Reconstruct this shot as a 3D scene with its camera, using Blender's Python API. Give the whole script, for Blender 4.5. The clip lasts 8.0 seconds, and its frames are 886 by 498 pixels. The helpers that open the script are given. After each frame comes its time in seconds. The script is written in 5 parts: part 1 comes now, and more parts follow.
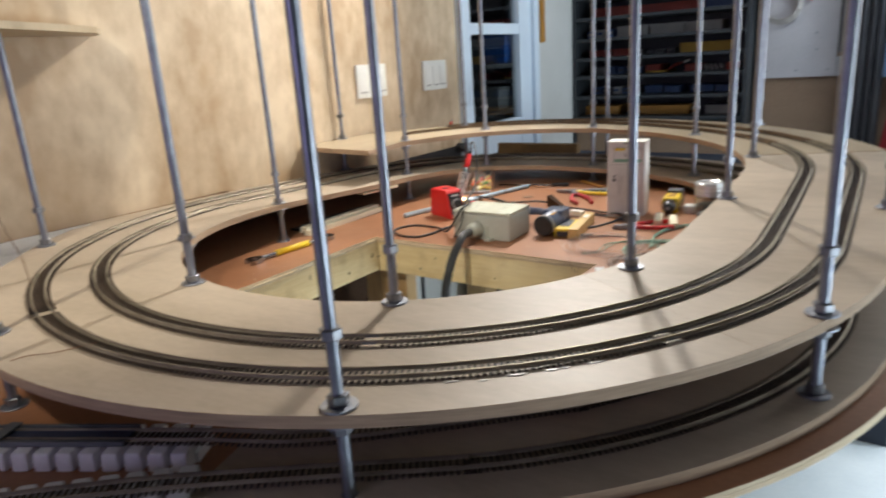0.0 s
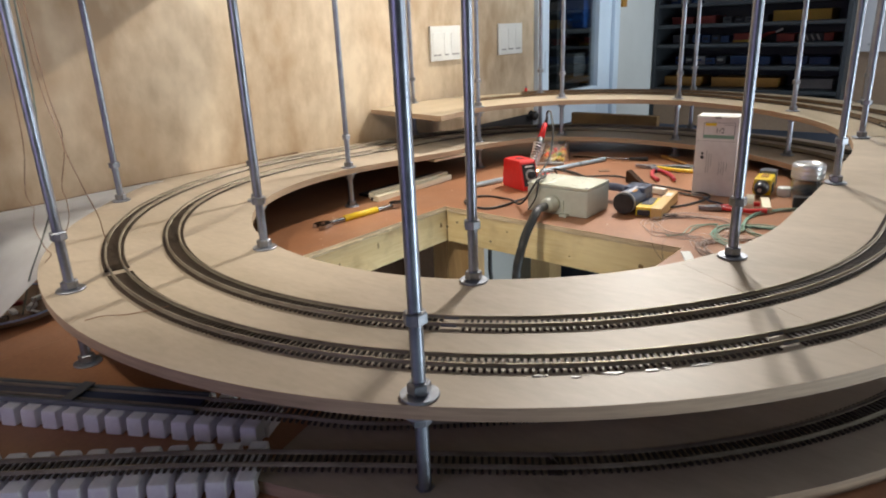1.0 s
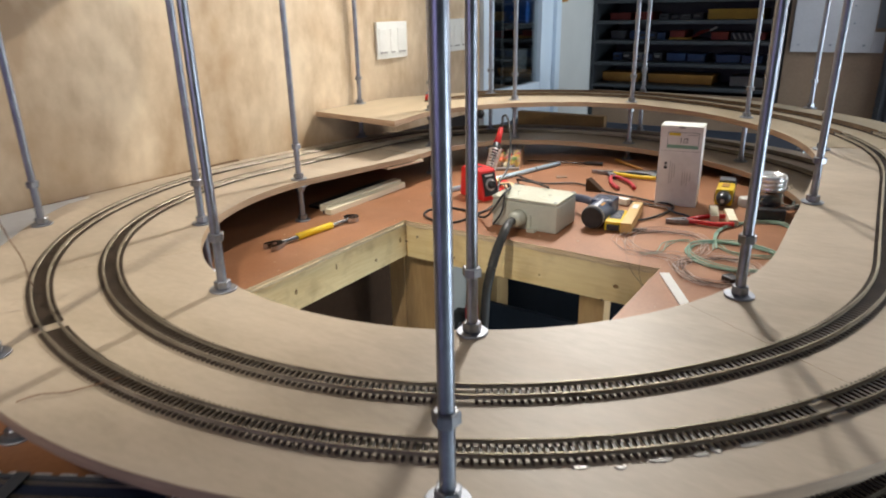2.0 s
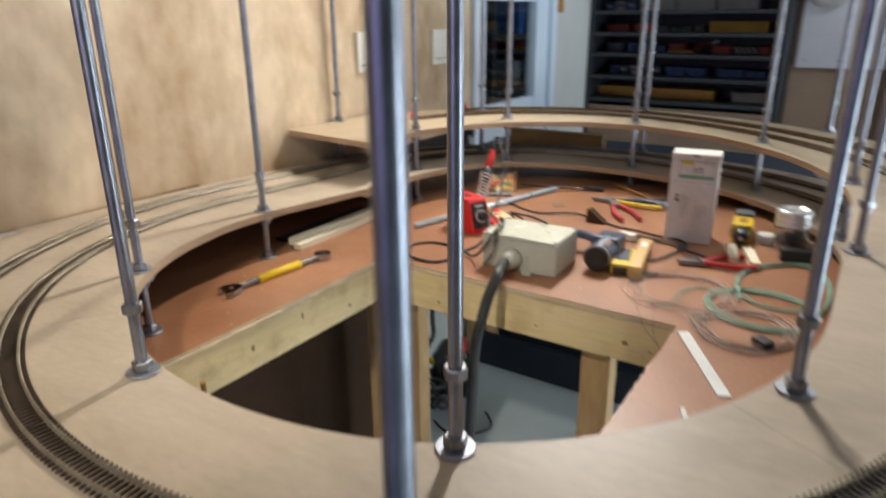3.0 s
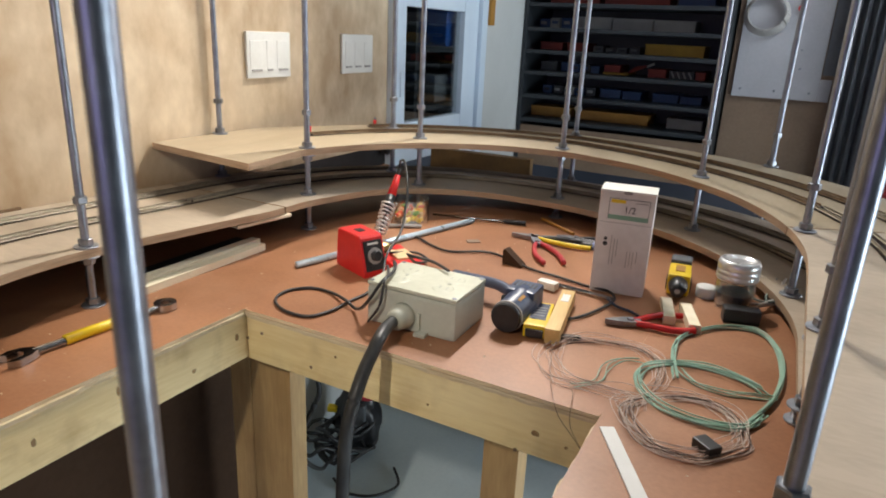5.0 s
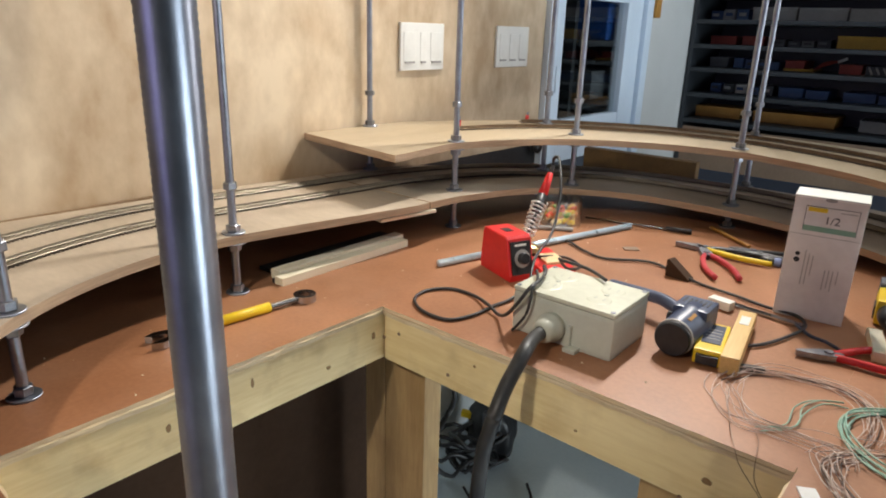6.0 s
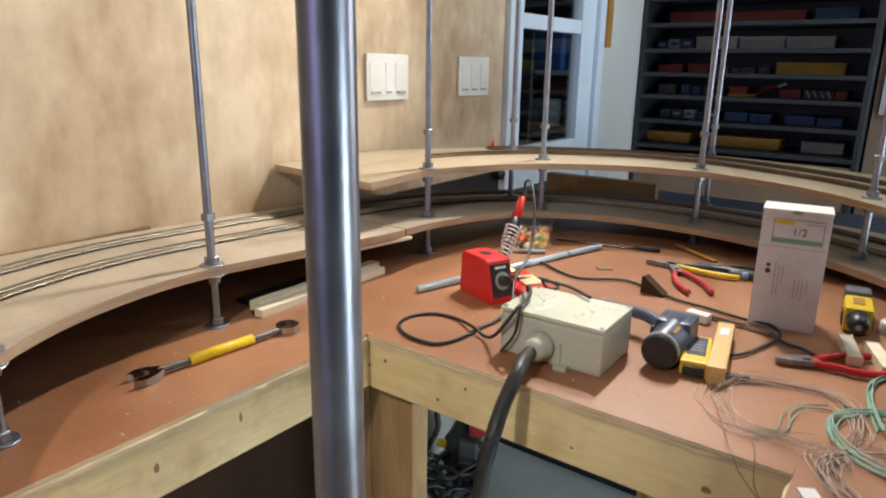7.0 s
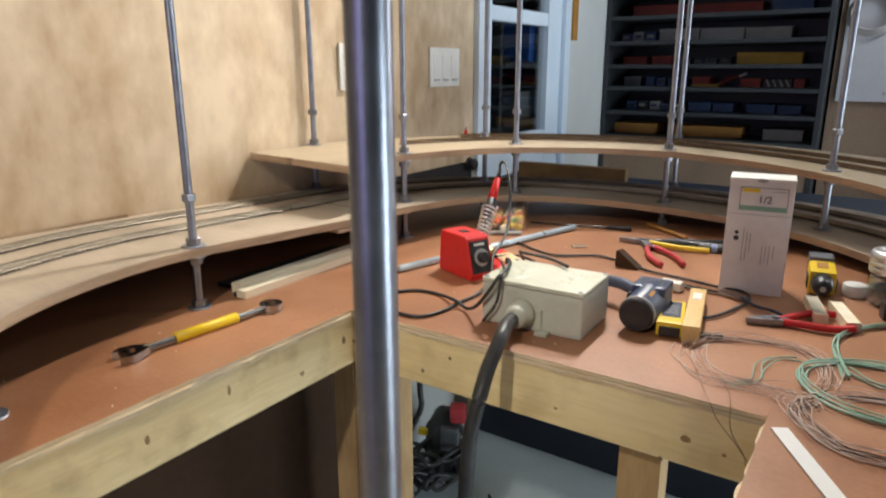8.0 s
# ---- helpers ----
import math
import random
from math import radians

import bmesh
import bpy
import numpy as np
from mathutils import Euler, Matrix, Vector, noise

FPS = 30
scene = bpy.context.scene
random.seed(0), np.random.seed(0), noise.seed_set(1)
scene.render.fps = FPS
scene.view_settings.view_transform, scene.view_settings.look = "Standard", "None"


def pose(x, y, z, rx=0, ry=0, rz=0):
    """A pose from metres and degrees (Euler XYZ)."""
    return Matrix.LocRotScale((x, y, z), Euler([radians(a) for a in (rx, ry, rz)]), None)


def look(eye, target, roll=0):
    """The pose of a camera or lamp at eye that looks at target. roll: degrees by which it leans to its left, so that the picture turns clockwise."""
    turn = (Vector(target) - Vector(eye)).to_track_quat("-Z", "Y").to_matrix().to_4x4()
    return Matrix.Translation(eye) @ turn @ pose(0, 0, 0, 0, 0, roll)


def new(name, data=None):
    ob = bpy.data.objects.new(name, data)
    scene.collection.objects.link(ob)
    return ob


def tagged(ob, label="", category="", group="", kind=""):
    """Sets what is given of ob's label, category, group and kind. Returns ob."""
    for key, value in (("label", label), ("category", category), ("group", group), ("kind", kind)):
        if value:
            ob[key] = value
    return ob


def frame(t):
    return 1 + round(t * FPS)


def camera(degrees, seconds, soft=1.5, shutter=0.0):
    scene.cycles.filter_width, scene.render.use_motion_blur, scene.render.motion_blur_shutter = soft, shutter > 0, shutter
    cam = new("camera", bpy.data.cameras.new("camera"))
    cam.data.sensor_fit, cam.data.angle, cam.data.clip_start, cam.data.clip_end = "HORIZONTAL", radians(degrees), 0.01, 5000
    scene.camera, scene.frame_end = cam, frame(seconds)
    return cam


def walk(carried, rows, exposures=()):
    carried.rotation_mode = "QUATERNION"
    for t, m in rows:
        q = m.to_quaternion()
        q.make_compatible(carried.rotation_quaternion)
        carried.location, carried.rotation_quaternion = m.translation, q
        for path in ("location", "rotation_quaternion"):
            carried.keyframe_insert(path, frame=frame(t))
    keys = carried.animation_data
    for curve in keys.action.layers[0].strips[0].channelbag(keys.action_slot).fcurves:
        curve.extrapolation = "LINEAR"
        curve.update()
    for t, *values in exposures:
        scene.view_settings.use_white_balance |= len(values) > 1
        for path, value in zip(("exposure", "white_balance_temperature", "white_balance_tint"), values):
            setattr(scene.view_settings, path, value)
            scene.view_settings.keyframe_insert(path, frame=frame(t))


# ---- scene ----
cam = camera(67.7, 8.0, 1.9, 0.6)
EXPOSURES = [(0.0, 0.0), (1.7, 0.02), (3.0, -0.12), (5.5, -0.08), (8.0, -0.04)]
PATH = [
    (0, (1.498, 0.231, 1.198), (0.381, 1.796, 0.649), -3.7),
    (0.5, (1.46, 0.242, 1.186), (0.225, 1.699, 0.592), -4.5),
    (1, (1.44, 0.255, 1.196), (0.202, 1.691, 0.559), -2.4),
    (1.5, (1.395, 0.263, 1.223), (0.248, 1.756, 0.546), -1.1),
    (1.7, (1.368, 0.27, 1.232), (0.258, 1.787, 0.55), -1.2),
    (2.8, (1.223, 0.406, 1.24), (0.273, 2.024, 0.547), -0.3),
    (3, (1.227, 0.449, 1.242), (0.196, 2.028, 0.574), -0.4),
    (3.2, (1.236, 0.502, 1.24), (0.092, 2.024, 0.628), -0.4),
    (3.5, (1.246, 0.552, 1.236), (0.034, 2.036, 0.662), -0.7),
    (3.8, (1.232, 0.617, 1.226), (0.165, 2.213, 0.667), 2.3),
    (4, (1.202, 0.64, 1.226), (0.261, 2.298, 0.622), 2.5),
    (4.2, (1.187, 0.646, 1.226), (0.309, 2.345, 0.641), 3.0),
    (5.3, (1.159, 0.736, 1.208), (0.267, 2.409, 0.572), 2.6),
    (5.5, (1.138, 0.755, 1.191), (0.15, 2.379, 0.569), 2.7),
    (6, (1.115, 0.77, 1.187), (-0.115, 2.215, 0.555), 1.8),
    (6.3, (1.111, 0.769, 1.187), (-0.086, 2.253, 0.584), 3.2),
    (6.5, (1.102, 0.761, 1.191), (-0.019, 2.301, 0.58), 2.6),
    (7, (1.086, 0.74, 1.176), (-0.056, 2.292, 0.639), 0.9),
    (7.5, (1.087, 0.733, 1.132), (0.004, 2.305, 0.536), -0.6),
    (7.7, (1.09, 0.726, 1.133), (0.026, 2.316, 0.548), 0.4),
    (8, (1.092, 0.709, 1.14), (0.019, 2.313, 0.615), -0.0),
]
walk(cam, [(t, look(eye, target, roll)) for t, eye, target, roll in PATH], EXPOSURES)

# ---- light ----
world = bpy.data.worlds.new("world")
scene.world = world
world.use_nodes = True
world.node_tree.nodes["Background"].inputs[0].default_value = (0.05, 0.07, 0.12, 1)
world.node_tree.nodes["Background"].inputs[1].default_value = 0.3


def area_lamp(name, where, target, size, size_y, watts, colour):
    data = bpy.data.lights.new(name, "AREA")
    data.shape, data.size, data.size_y, data.energy, data.color = "RECTANGLE", size, size_y, watts, colour
    ob = new(name, data)
    ob.matrix_world = look(where, target)
    return ob


def spot_lamp(name, where, target, watts, colour, cone, blend, radius):
    data = bpy.data.lights.new(name, "SPOT")
    data.energy, data.color, data.spot_size, data.spot_blend, data.shadow_soft_size = watts, colour, radians(cone), blend, radius
    ob = new(name, data)
    ob.matrix_world = look(where, target)
    return ob


spot_lamp("ceiling_spot", (0.47, 2.38, 2.14), (0.44, 0.95, 0.9), 92, (1.0, 0.95, 0.88), 96, 0.8, 0.035)
spot_lamp("ceiling_spot_north", (0.44, 2.78, 2.25), (0.85, 0.80, 0.85), 70, (1.0, 0.95, 0.89), 80, 0.6, 0.04)
spot_lamp("ceiling_spot_south", (1.0, -0.35, 2.25), (0.27, 1.30, 0.76), 88, (1.0, 0.93, 0.80), 41, 0.7, 0.05)
for y in (1.1, 2.9):
    spot_lamp("ceiling_downlight", (2.75, y, 2.38), (2.75, y, 0.0), 150, (0.92, 0.97, 1.0), 76, 0.4, 0.05)
# Unseen cool lamp added to lift the far wall, shelf and door.
area_lamp("cool_fill_far_wall", (1.9, 2.75, 2.36), (0.75, 3.7, 1.3), 0.9, 0.2, 20, (0.80, 0.90, 1.0))
# Unseen low lamp added to brighten the floor beneath the bench.
area_lamp("under_bench_fill_east", (3.98, 1.86, 0.48), (0.8, 1.8, 0.30), 1.15, 0.52, 54, (0.80, 0.92, 1.0))
# Unseen lamp added in the north to whiten the rods' right edges.
area_lamp("rod_edge_fill_north", (2.4, 3.70, 1.50), (1.3, 1.0, 1.15), 1.0, 1.1, 24, (0.97, 0.98, 1.0))
# Unseen purple-blue lamp added from the south to tint foam and rods.
area_lamp("cool_fill_south", (0.6, -1.44, 1.25), (0.6, 0.4, 0.85), 1.5, 0.7, 8, (0.62, 0.54, 1.0))


# ---- materials ----
def mat(name, c1, c2, scale=6.0, rough=0.6, metal=0.0, bump=0.15, fine=90.0, stretch=(1, 1, 1), spots=0.0, spot_colour=(0.1, 0.06, 0.04), spot_scale=3.0, coat=0.0, rvar=0.12, grain=0.3):
    m = bpy.data.materials.new(name)
    m.use_nodes = True
    nt = m.node_tree
    b = nt.nodes["Principled BSDF"]
    co = nt.nodes.new("ShaderNodeTexCoord")
    mp = nt.nodes.new("ShaderNodeMapping")
    mp.inputs["Scale"].default_value = stretch
    nt.links.new(co.outputs["Object"], mp.inputs["Vector"])
    n1 = nt.nodes.new("ShaderNodeTexNoise")
    n1.inputs["Scale"].default_value, n1.inputs["Detail"].default_value, n1.inputs["Roughness"].default_value = scale, 6, 0.6
    n2 = nt.nodes.new("ShaderNodeTexNoise")
    n2.inputs["Scale"].default_value, n2.inputs["Detail"].default_value = fine, 4
    nt.links.new(mp.outputs[0], n1.inputs["Vector"])
    nt.links.new(mp.outputs[0], n2.inputs["Vector"])
    ramp = nt.nodes.new("ShaderNodeValToRGB")
    ramp.color_ramp.elements[0].position, ramp.color_ramp.elements[1].position = 0.33, 0.67
    ramp.color_ramp.elements[0].color, ramp.color_ramp.elements[1].color = (*c1, 1), (*c2, 1)
    mix = nt.nodes.new("ShaderNodeMath")
    mix.operation = "MULTIPLY_ADD"
    mix.inputs[1].default_value = grain
    nt.links.new(n2.outputs["Fac"], mix.inputs[0])
    sub = nt.nodes.new("ShaderNodeMath")
    sub.operation = "SUBTRACT"
    sub.inputs[1].default_value = grain / 2
    nt.links.new(n1.outputs["Fac"], sub.inputs[0])
    nt.links.new(sub.outputs[0], mix.inputs[2])
    nt.links.new(mix.outputs[0], ramp.inputs[0])
    colour = ramp.outputs[0]
    if spots:
        n3 = nt.nodes.new("ShaderNodeTexNoise")
        n3.inputs["Scale"].default_value, n3.inputs["Detail"].default_value = spot_scale, 5
        nt.links.new(co.outputs["Object"], n3.inputs["Vector"])
        r3 = nt.nodes.new("ShaderNodeValToRGB")
        r3.color_ramp.elements[0].position, r3.color_ramp.elements[1].position = 0.52, 0.75
        nt.links.new(n3.outputs["Fac"], r3.inputs[0])
        k = nt.nodes.new("ShaderNodeMath")
        k.operation = "MULTIPLY"
        k.inputs[1].default_value = spots
        nt.links.new(r3.outputs[0], k.inputs[0])
        mx = nt.nodes.new("ShaderNodeMix")
        mx.data_type = "RGBA"
        nt.links.new(k.outputs[0], mx.inputs[0])
        nt.links.new(colour, mx.inputs[6])
        mx.inputs[7].default_value = (*spot_colour, 1)
        colour = mx.outputs[2]
    nt.links.new(colour, b.inputs["Base Color"])
    rr = nt.nodes.new("ShaderNodeMapRange")
    rr.inputs[3].default_value, rr.inputs[4].default_value = max(0.03, rough - rvar), min(1, rough + rvar)
    nt.links.new(n1.outputs["Fac"], rr.inputs[0])
    nt.links.new(rr.outputs[0], b.inputs["Roughness"])
    b.inputs["Metallic"].default_value = metal
    b.inputs["Coat Weight"].default_value = coat
    if bump:
        bp = nt.nodes.new("ShaderNodeBump")
        bp.inputs["Strength"].default_value, bp.inputs["Distance"].default_value = bump, 0.002
        nt.links.new(n2.outputs["Fac"], bp.inputs["Height"])
        nt.links.new(bp.outputs[0], b.inputs["Normal"])
    return m


def glass_mat(name, blend=0.22):
    """Clear thin glass: the grazing share is mirrored, the rest passes straight through."""
    m = bpy.data.materials.new(name)
    m.use_nodes = True
    nt = m.node_tree
    nt.nodes.remove(nt.nodes["Principled BSDF"])
    clear, gloss, fres, mix = (nt.nodes.new(n) for n in ("ShaderNodeBsdfTransparent", "ShaderNodeBsdfGlossy", "ShaderNodeLayerWeight", "ShaderNodeMixShader"))
    clear.inputs["Color"].default_value = (0.93, 0.96, 0.95, 1)
    gloss.inputs["Roughness"].default_value, fres.inputs["Blend"].default_value = 0.04, blend
    nt.links.new(fres.outputs["Facing"], mix.inputs[0])
    nt.links.new(clear.outputs[0], mix.inputs[1])
    nt.links.new(gloss.outputs[0], mix.inputs[2])
    nt.links.new(mix.outputs[0], nt.nodes["Material Output"].inputs["Surface"])
    return m


PLYWALL = mat("birch_plywood_wall", (0.44, 0.31, 0.185), (0.72, 0.58, 0.405), 4.2, 0.55, bump=0.1, fine=22, stretch=(1, 1, 0.62), spots=0.6, spot_colour=(0.47, 0.31, 0.165), spot_scale=5.0, grain=0.5)
DECK = mat("plywood_deck", (0.39, 0.315, 0.228), (0.52, 0.425, 0.32), 5, 0.5, bump=0.08, fine=60, stretch=(1.0, 2.6, 1.0), spots=0.35, spot_colour=(0.60, 0.52, 0.42), spot_scale=2.4)
DECKEDGE = mat("plywood_deck_edge", (0.32, 0.22, 0.14), (0.48, 0.34, 0.22), 30, 0.75, bump=0.2, stretch=(0.4, 0.4, 8))
DECKPALE = mat("fresh_plywood", (0.36, 0.28, 0.175), (0.46, 0.37, 0.25), 4, 0.5, bump=0.08, fine=50, stretch=(3, 0.6, 1))
# Underside darkened in its colour to cut bounce and deepen the shade below.
UNDERSIDE = mat("dark_low_bounce_underside", (0.07, 0.05, 0.035), (0.12, 0.085, 0.06), 6, 0.8, bump=0.1)
HARDBOARD = mat("brown_hardboard", (0.262, 0.11, 0.05), (0.405, 0.185, 0.09), 3.5, 0.42, bump=0.06, fine=160, spots=0.3, spot_colour=(0.55, 0.32, 0.2), spot_scale=6)
PINE = mat("pine_lumber", (0.60, 0.42, 0.20), (0.80, 0.62, 0.36), 5, 0.55, bump=0.12, fine=40, stretch=(0.7, 0.7, 6), spots=0.25, spot_colour=(0.42, 0.25, 0.1), spot_scale=14)
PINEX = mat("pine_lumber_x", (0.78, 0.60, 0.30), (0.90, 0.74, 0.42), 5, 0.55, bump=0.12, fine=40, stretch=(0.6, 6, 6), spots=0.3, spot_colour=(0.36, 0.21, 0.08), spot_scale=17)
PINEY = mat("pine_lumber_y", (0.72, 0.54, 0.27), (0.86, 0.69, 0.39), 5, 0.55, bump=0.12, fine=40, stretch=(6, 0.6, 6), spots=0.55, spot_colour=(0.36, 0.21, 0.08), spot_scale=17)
ZINC = mat("zinc_plated_steel", (0.28, 0.30, 0.34), (0.40, 0.42, 0.47), 40, 0.48, 1.0, bump=0.05, fine=200)
ZINCNUT = mat("zinc_hex_nut", (0.20, 0.21, 0.23), (0.34, 0.35, 0.38), 60, 0.42, 1.0, bump=0.05, fine=200)
RAIL = mat("nickel_silver_rail", (0.28, 0.24, 0.18), (0.42, 0.37, 0.28), 20, 0.55, 0.8, bump=0)
DULLRAIL = mat("tarnished_rail", (0.16, 0.10, 0.055), (0.27, 0.18, 0.10), 30, 0.6, 0.4, bump=0)
BRASSRAIL = mat("brass_rail", (0.50, 0.39, 0.19), (0.66, 0.53, 0.29), 20, 0.3, 1.0, bump=0)
TIE = mat("dark_brown_plastic_sleeper", (0.030, 0.020, 0.014), (0.07, 0.048, 0.034), 30, 0.5, bump=0)
FOAM = mat("white_foam", (0.76, 0.75, 0.78), (0.86, 0.86, 0.88), 30, 0.9, bump=0.3, fine=300)
WHITEPAPER = mat("white_sheet", (0.78, 0.77, 0.75), (0.88, 0.88, 0.86), 9, 0.8, bump=0.25, fine=25)
ROLLED = mat("rolled_zinc_thread", (0.25, 0.265, 0.31), (0.34, 0.365, 0.42), 40, 0.38, 1.0, bump=0.05, fine=200)
tang = ROLLED.node_tree.nodes.new("ShaderNodeTangent")
tang.direction_type, tang.axis = "RADIAL", "Z"
shader = ROLLED.node_tree.nodes["Principled BSDF"]
ROLLED.node_tree.links.new(tang.outputs[0], shader.inputs["Tangent"])
shader.inputs["Anisotropic"].default_value, shader.inputs["Anisotropic Rotation"].default_value = 0.5, 0.25
PLASTICWHITE = mat("white_plastic", (0.78, 0.77, 0.72), (0.84, 0.83, 0.78), 12, 0.35, bump=0)
GREYBOX = mat("beige_grey_pvc", (0.43, 0.44, 0.37), (0.53, 0.54, 0.46), 9, 0.5, bump=0.06, fine=120)
BOXTOP = mat("cream_receptacle", (0.50, 0.50, 0.39), (0.61, 0.61, 0.49), 12, 0.45, bump=0)
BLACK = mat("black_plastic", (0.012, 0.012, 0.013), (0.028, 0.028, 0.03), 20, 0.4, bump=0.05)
RUBBER = mat("black_cable_rubber", (0.016, 0.016, 0.017), (0.035, 0.035, 0.036), 30, 0.45, bump=0.05)
RED = mat("red_plastic", (0.58, 0.012, 0.014), (0.72, 0.025, 0.022), 8, 0.4, bump=0.04)
YELLOW = mat("yellow_plastic", (0.72, 0.48, 0.01), (0.85, 0.60, 0.02), 12, 0.45, bump=0.04)
NAVY = mat("dark_blue_plastic", (0.020, 0.030, 0.065), (0.04, 0.055, 0.10), 10, 0.42, bump=0.05)
CARTON = mat("white_carton", (0.68, 0.64, 0.61), (0.82, 0.79, 0.76), 7, 0.7, bump=0.05, spots=0.25, spot_colour=(0.5, 0.45, 0.42), spot_scale=9)
TOOLBLUE = mat("slate_blue_plastic", (0.035, 0.048, 0.095), (0.065, 0.085, 0.15), 10, 0.38, bump=0.05)
GREEN = mat("green_insulation", (0.25, 0.42, 0.32), (0.36, 0.55, 0.44), 40, 0.45, bump=0)
WIREWHITE = mat("pale_wire", (0.46, 0.33, 0.27), (0.78, 0.66, 0.58), 40, 0.45, bump=0)
DARKWIRE = mat("dark_brown_wire", (0.07, 0.045, 0.035), (0.14, 0.09, 0.07), 40, 0.5, bump=0)
COPPER = mat("copper_wire", (0.16, 0.085, 0.05), (0.30, 0.17, 0.10), 40, 0.4, bump=0)
CHROME = mat("chrome_steel", (0.3, 0.3, 0.31), (0.46, 0.46, 0.47), 15, 0.2, 1.0, bump=0)
# Colour of the unseen walls, held dark to reduce ambient bounce.
DARKWALL = mat("low_bounce_wall", (0.11, 0.108, 0.105), (0.17, 0.167, 0.16), 3, 0.85, bump=0.25, fine=80)
DRYWALL = mat("painted_drywall", (0.56, 0.57, 0.55), (0.64, 0.65, 0.63), 2, 0.8, bump=0.1, fine=150)
BROWNPLY = mat("brown_panel", (0.20, 0.13, 0.085), (0.28, 0.19, 0.125), 3, 0.7, bump=0.1)
DOORPAINT = mat("pale_blue_white_paint", (0.64, 0.75, 0.86), (0.71, 0.81, 0.9), 4, 0.4, bump=0.04)
SHELFBLACK = mat("black_shelf_paint", (0.018, 0.022, 0.026), (0.03, 0.036, 0.042), 6, 0.5, bump=0.08)
FLOORGREY = mat("painted_concrete", (0.54, 0.64, 0.71), (0.66, 0.75, 0.81), 2.5, 0.45, bump=0.1, spots=0.3, spot_colour=(0.32, 0.34, 0.36))
# Unseen ceiling, its grey kept dark so it returns little light.
CEILING = mat("ceiling_low_bounce", (0.17, 0.165, 0.155), (0.22, 0.215, 0.20), 2, 0.9, bump=0.05)
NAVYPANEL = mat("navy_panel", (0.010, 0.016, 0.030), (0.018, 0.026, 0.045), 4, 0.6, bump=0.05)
ORANGE = mat("orange_box", (0.36, 0.17, 0.03), (0.48, 0.24, 0.05), 9, 0.6, bump=0)
BLUEBOX = mat("blue_box", (0.015, 0.045, 0.14), (0.03, 0.08, 0.2), 9, 0.5, bump=0)
GREYBOXES = mat("grey_box", (0.07, 0.078, 0.085), (0.13, 0.14, 0.15), 9, 0.6, bump=0)
SKYCLOTH = mat("pale_blue_cloth", (0.28, 0.44, 0.72), (0.40, 0.56, 0.82), 7, 0.8, bump=0.3, fine=30)
DARKGREY = mat("dark_grey_fabric", (0.10, 0.105, 0.12), (0.15, 0.155, 0.17), 6, 0.8, bump=0.2)
REDCLOTH = mat("deep_red_cloth", (0.30, 0.012, 0.02), (0.42, 0.03, 0.035), 6, 0.8, bump=0.3, fine=30)
GREENPRINT = mat("green_print", (0.20, 0.36, 0.26), (0.28, 0.44, 0.33), 9, 0.6, bump=0)
INK = mat("black_ink", (0.02, 0.02, 0.02), (0.04, 0.04, 0.04), 9, 0.6, bump=0)
PALEINK = mat("grey_print", (0.34, 0.32, 0.30), (0.42, 0.40, 0.38), 9, 0.7, bump=0)
SILVER = mat("light_steel_tube", (0.46, 0.60, 0.70), (0.60, 0.73, 0.82), 30, 0.3, 0.35, bump=0)
DULLRED = mat("dull_red_box", (0.2, 0.025, 0.018), (0.3, 0.045, 0.03), 9, 0.6, bump=0)
DULLYELLOW = mat("dull_yellow_box", (0.42, 0.25, 0.03), (0.55, 0.34, 0.05), 9, 0.6, bump=0)
PALEBOX = mat("pale_box", (0.3, 0.3, 0.29), (0.4, 0.4, 0.39), 9, 0.6, bump=0)
GLASS = glass_mat("clear_glass")
PALEWOOD = mat("cream_basswood", (0.76, 0.67, 0.48), (0.88, 0.80, 0.62), 8, 0.6, bump=0.05, fine=60, stretch=(0.5, 6, 6))
BLUETUB = mat("bright_blue_plastic", (0.015, 0.07, 0.28), (0.022, 0.10, 0.36), 6, 0.4, bump=0)
BLUERIM = mat("pale_blue_rim", (0.20, 0.26, 0.48), (0.30, 0.36, 0.60), 9, 0.3, bump=0)
BENCHEDGE = mat("bench_sheet_edge", (0.60, 0.46, 0.28), (0.80, 0.66, 0.45), 30, 0.75, bump=0.2, stretch=(0.5, 0.5, 9))
GRIPRED = mat("worn_red_grip", (0.42, 0.03, 0.04), (0.56, 0.06, 0.07), 14, 0.5, bump=0.04)
GREENGREY = mat("grey_green_insulation", (0.10, 0.13, 0.11), (0.17, 0.20, 0.17), 40, 0.5, bump=0)
FIRLEG = mat("fir_post", (0.40, 0.25, 0.11), (0.55, 0.37, 0.18), 5, 0.6, bump=0.12, fine=40, stretch=(5, 5, 0.6), spots=0.3, spot_colour=(0.25, 0.14, 0.06), spot_scale=12)
BRIGHTSTEEL = mat("bright_spring_steel", (0.72, 0.72, 0.72), (0.86, 0.86, 0.86), 30, 0.3, 0.7, bump=0)
GOLDWOOD = mat("golden_wood", (0.58, 0.37, 0.13), (0.74, 0.51, 0.21), 6, 0.5, bump=0.08, fine=50, stretch=(0.6, 6, 6))
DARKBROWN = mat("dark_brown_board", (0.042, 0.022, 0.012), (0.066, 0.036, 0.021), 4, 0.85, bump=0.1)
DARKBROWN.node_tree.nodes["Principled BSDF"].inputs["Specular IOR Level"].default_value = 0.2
PANELGREY = mat("grey_wall_sheet", (0.40, 0.39, 0.41), (0.48, 0.47, 0.49), 3, 0.75, bump=0.06, fine=120)
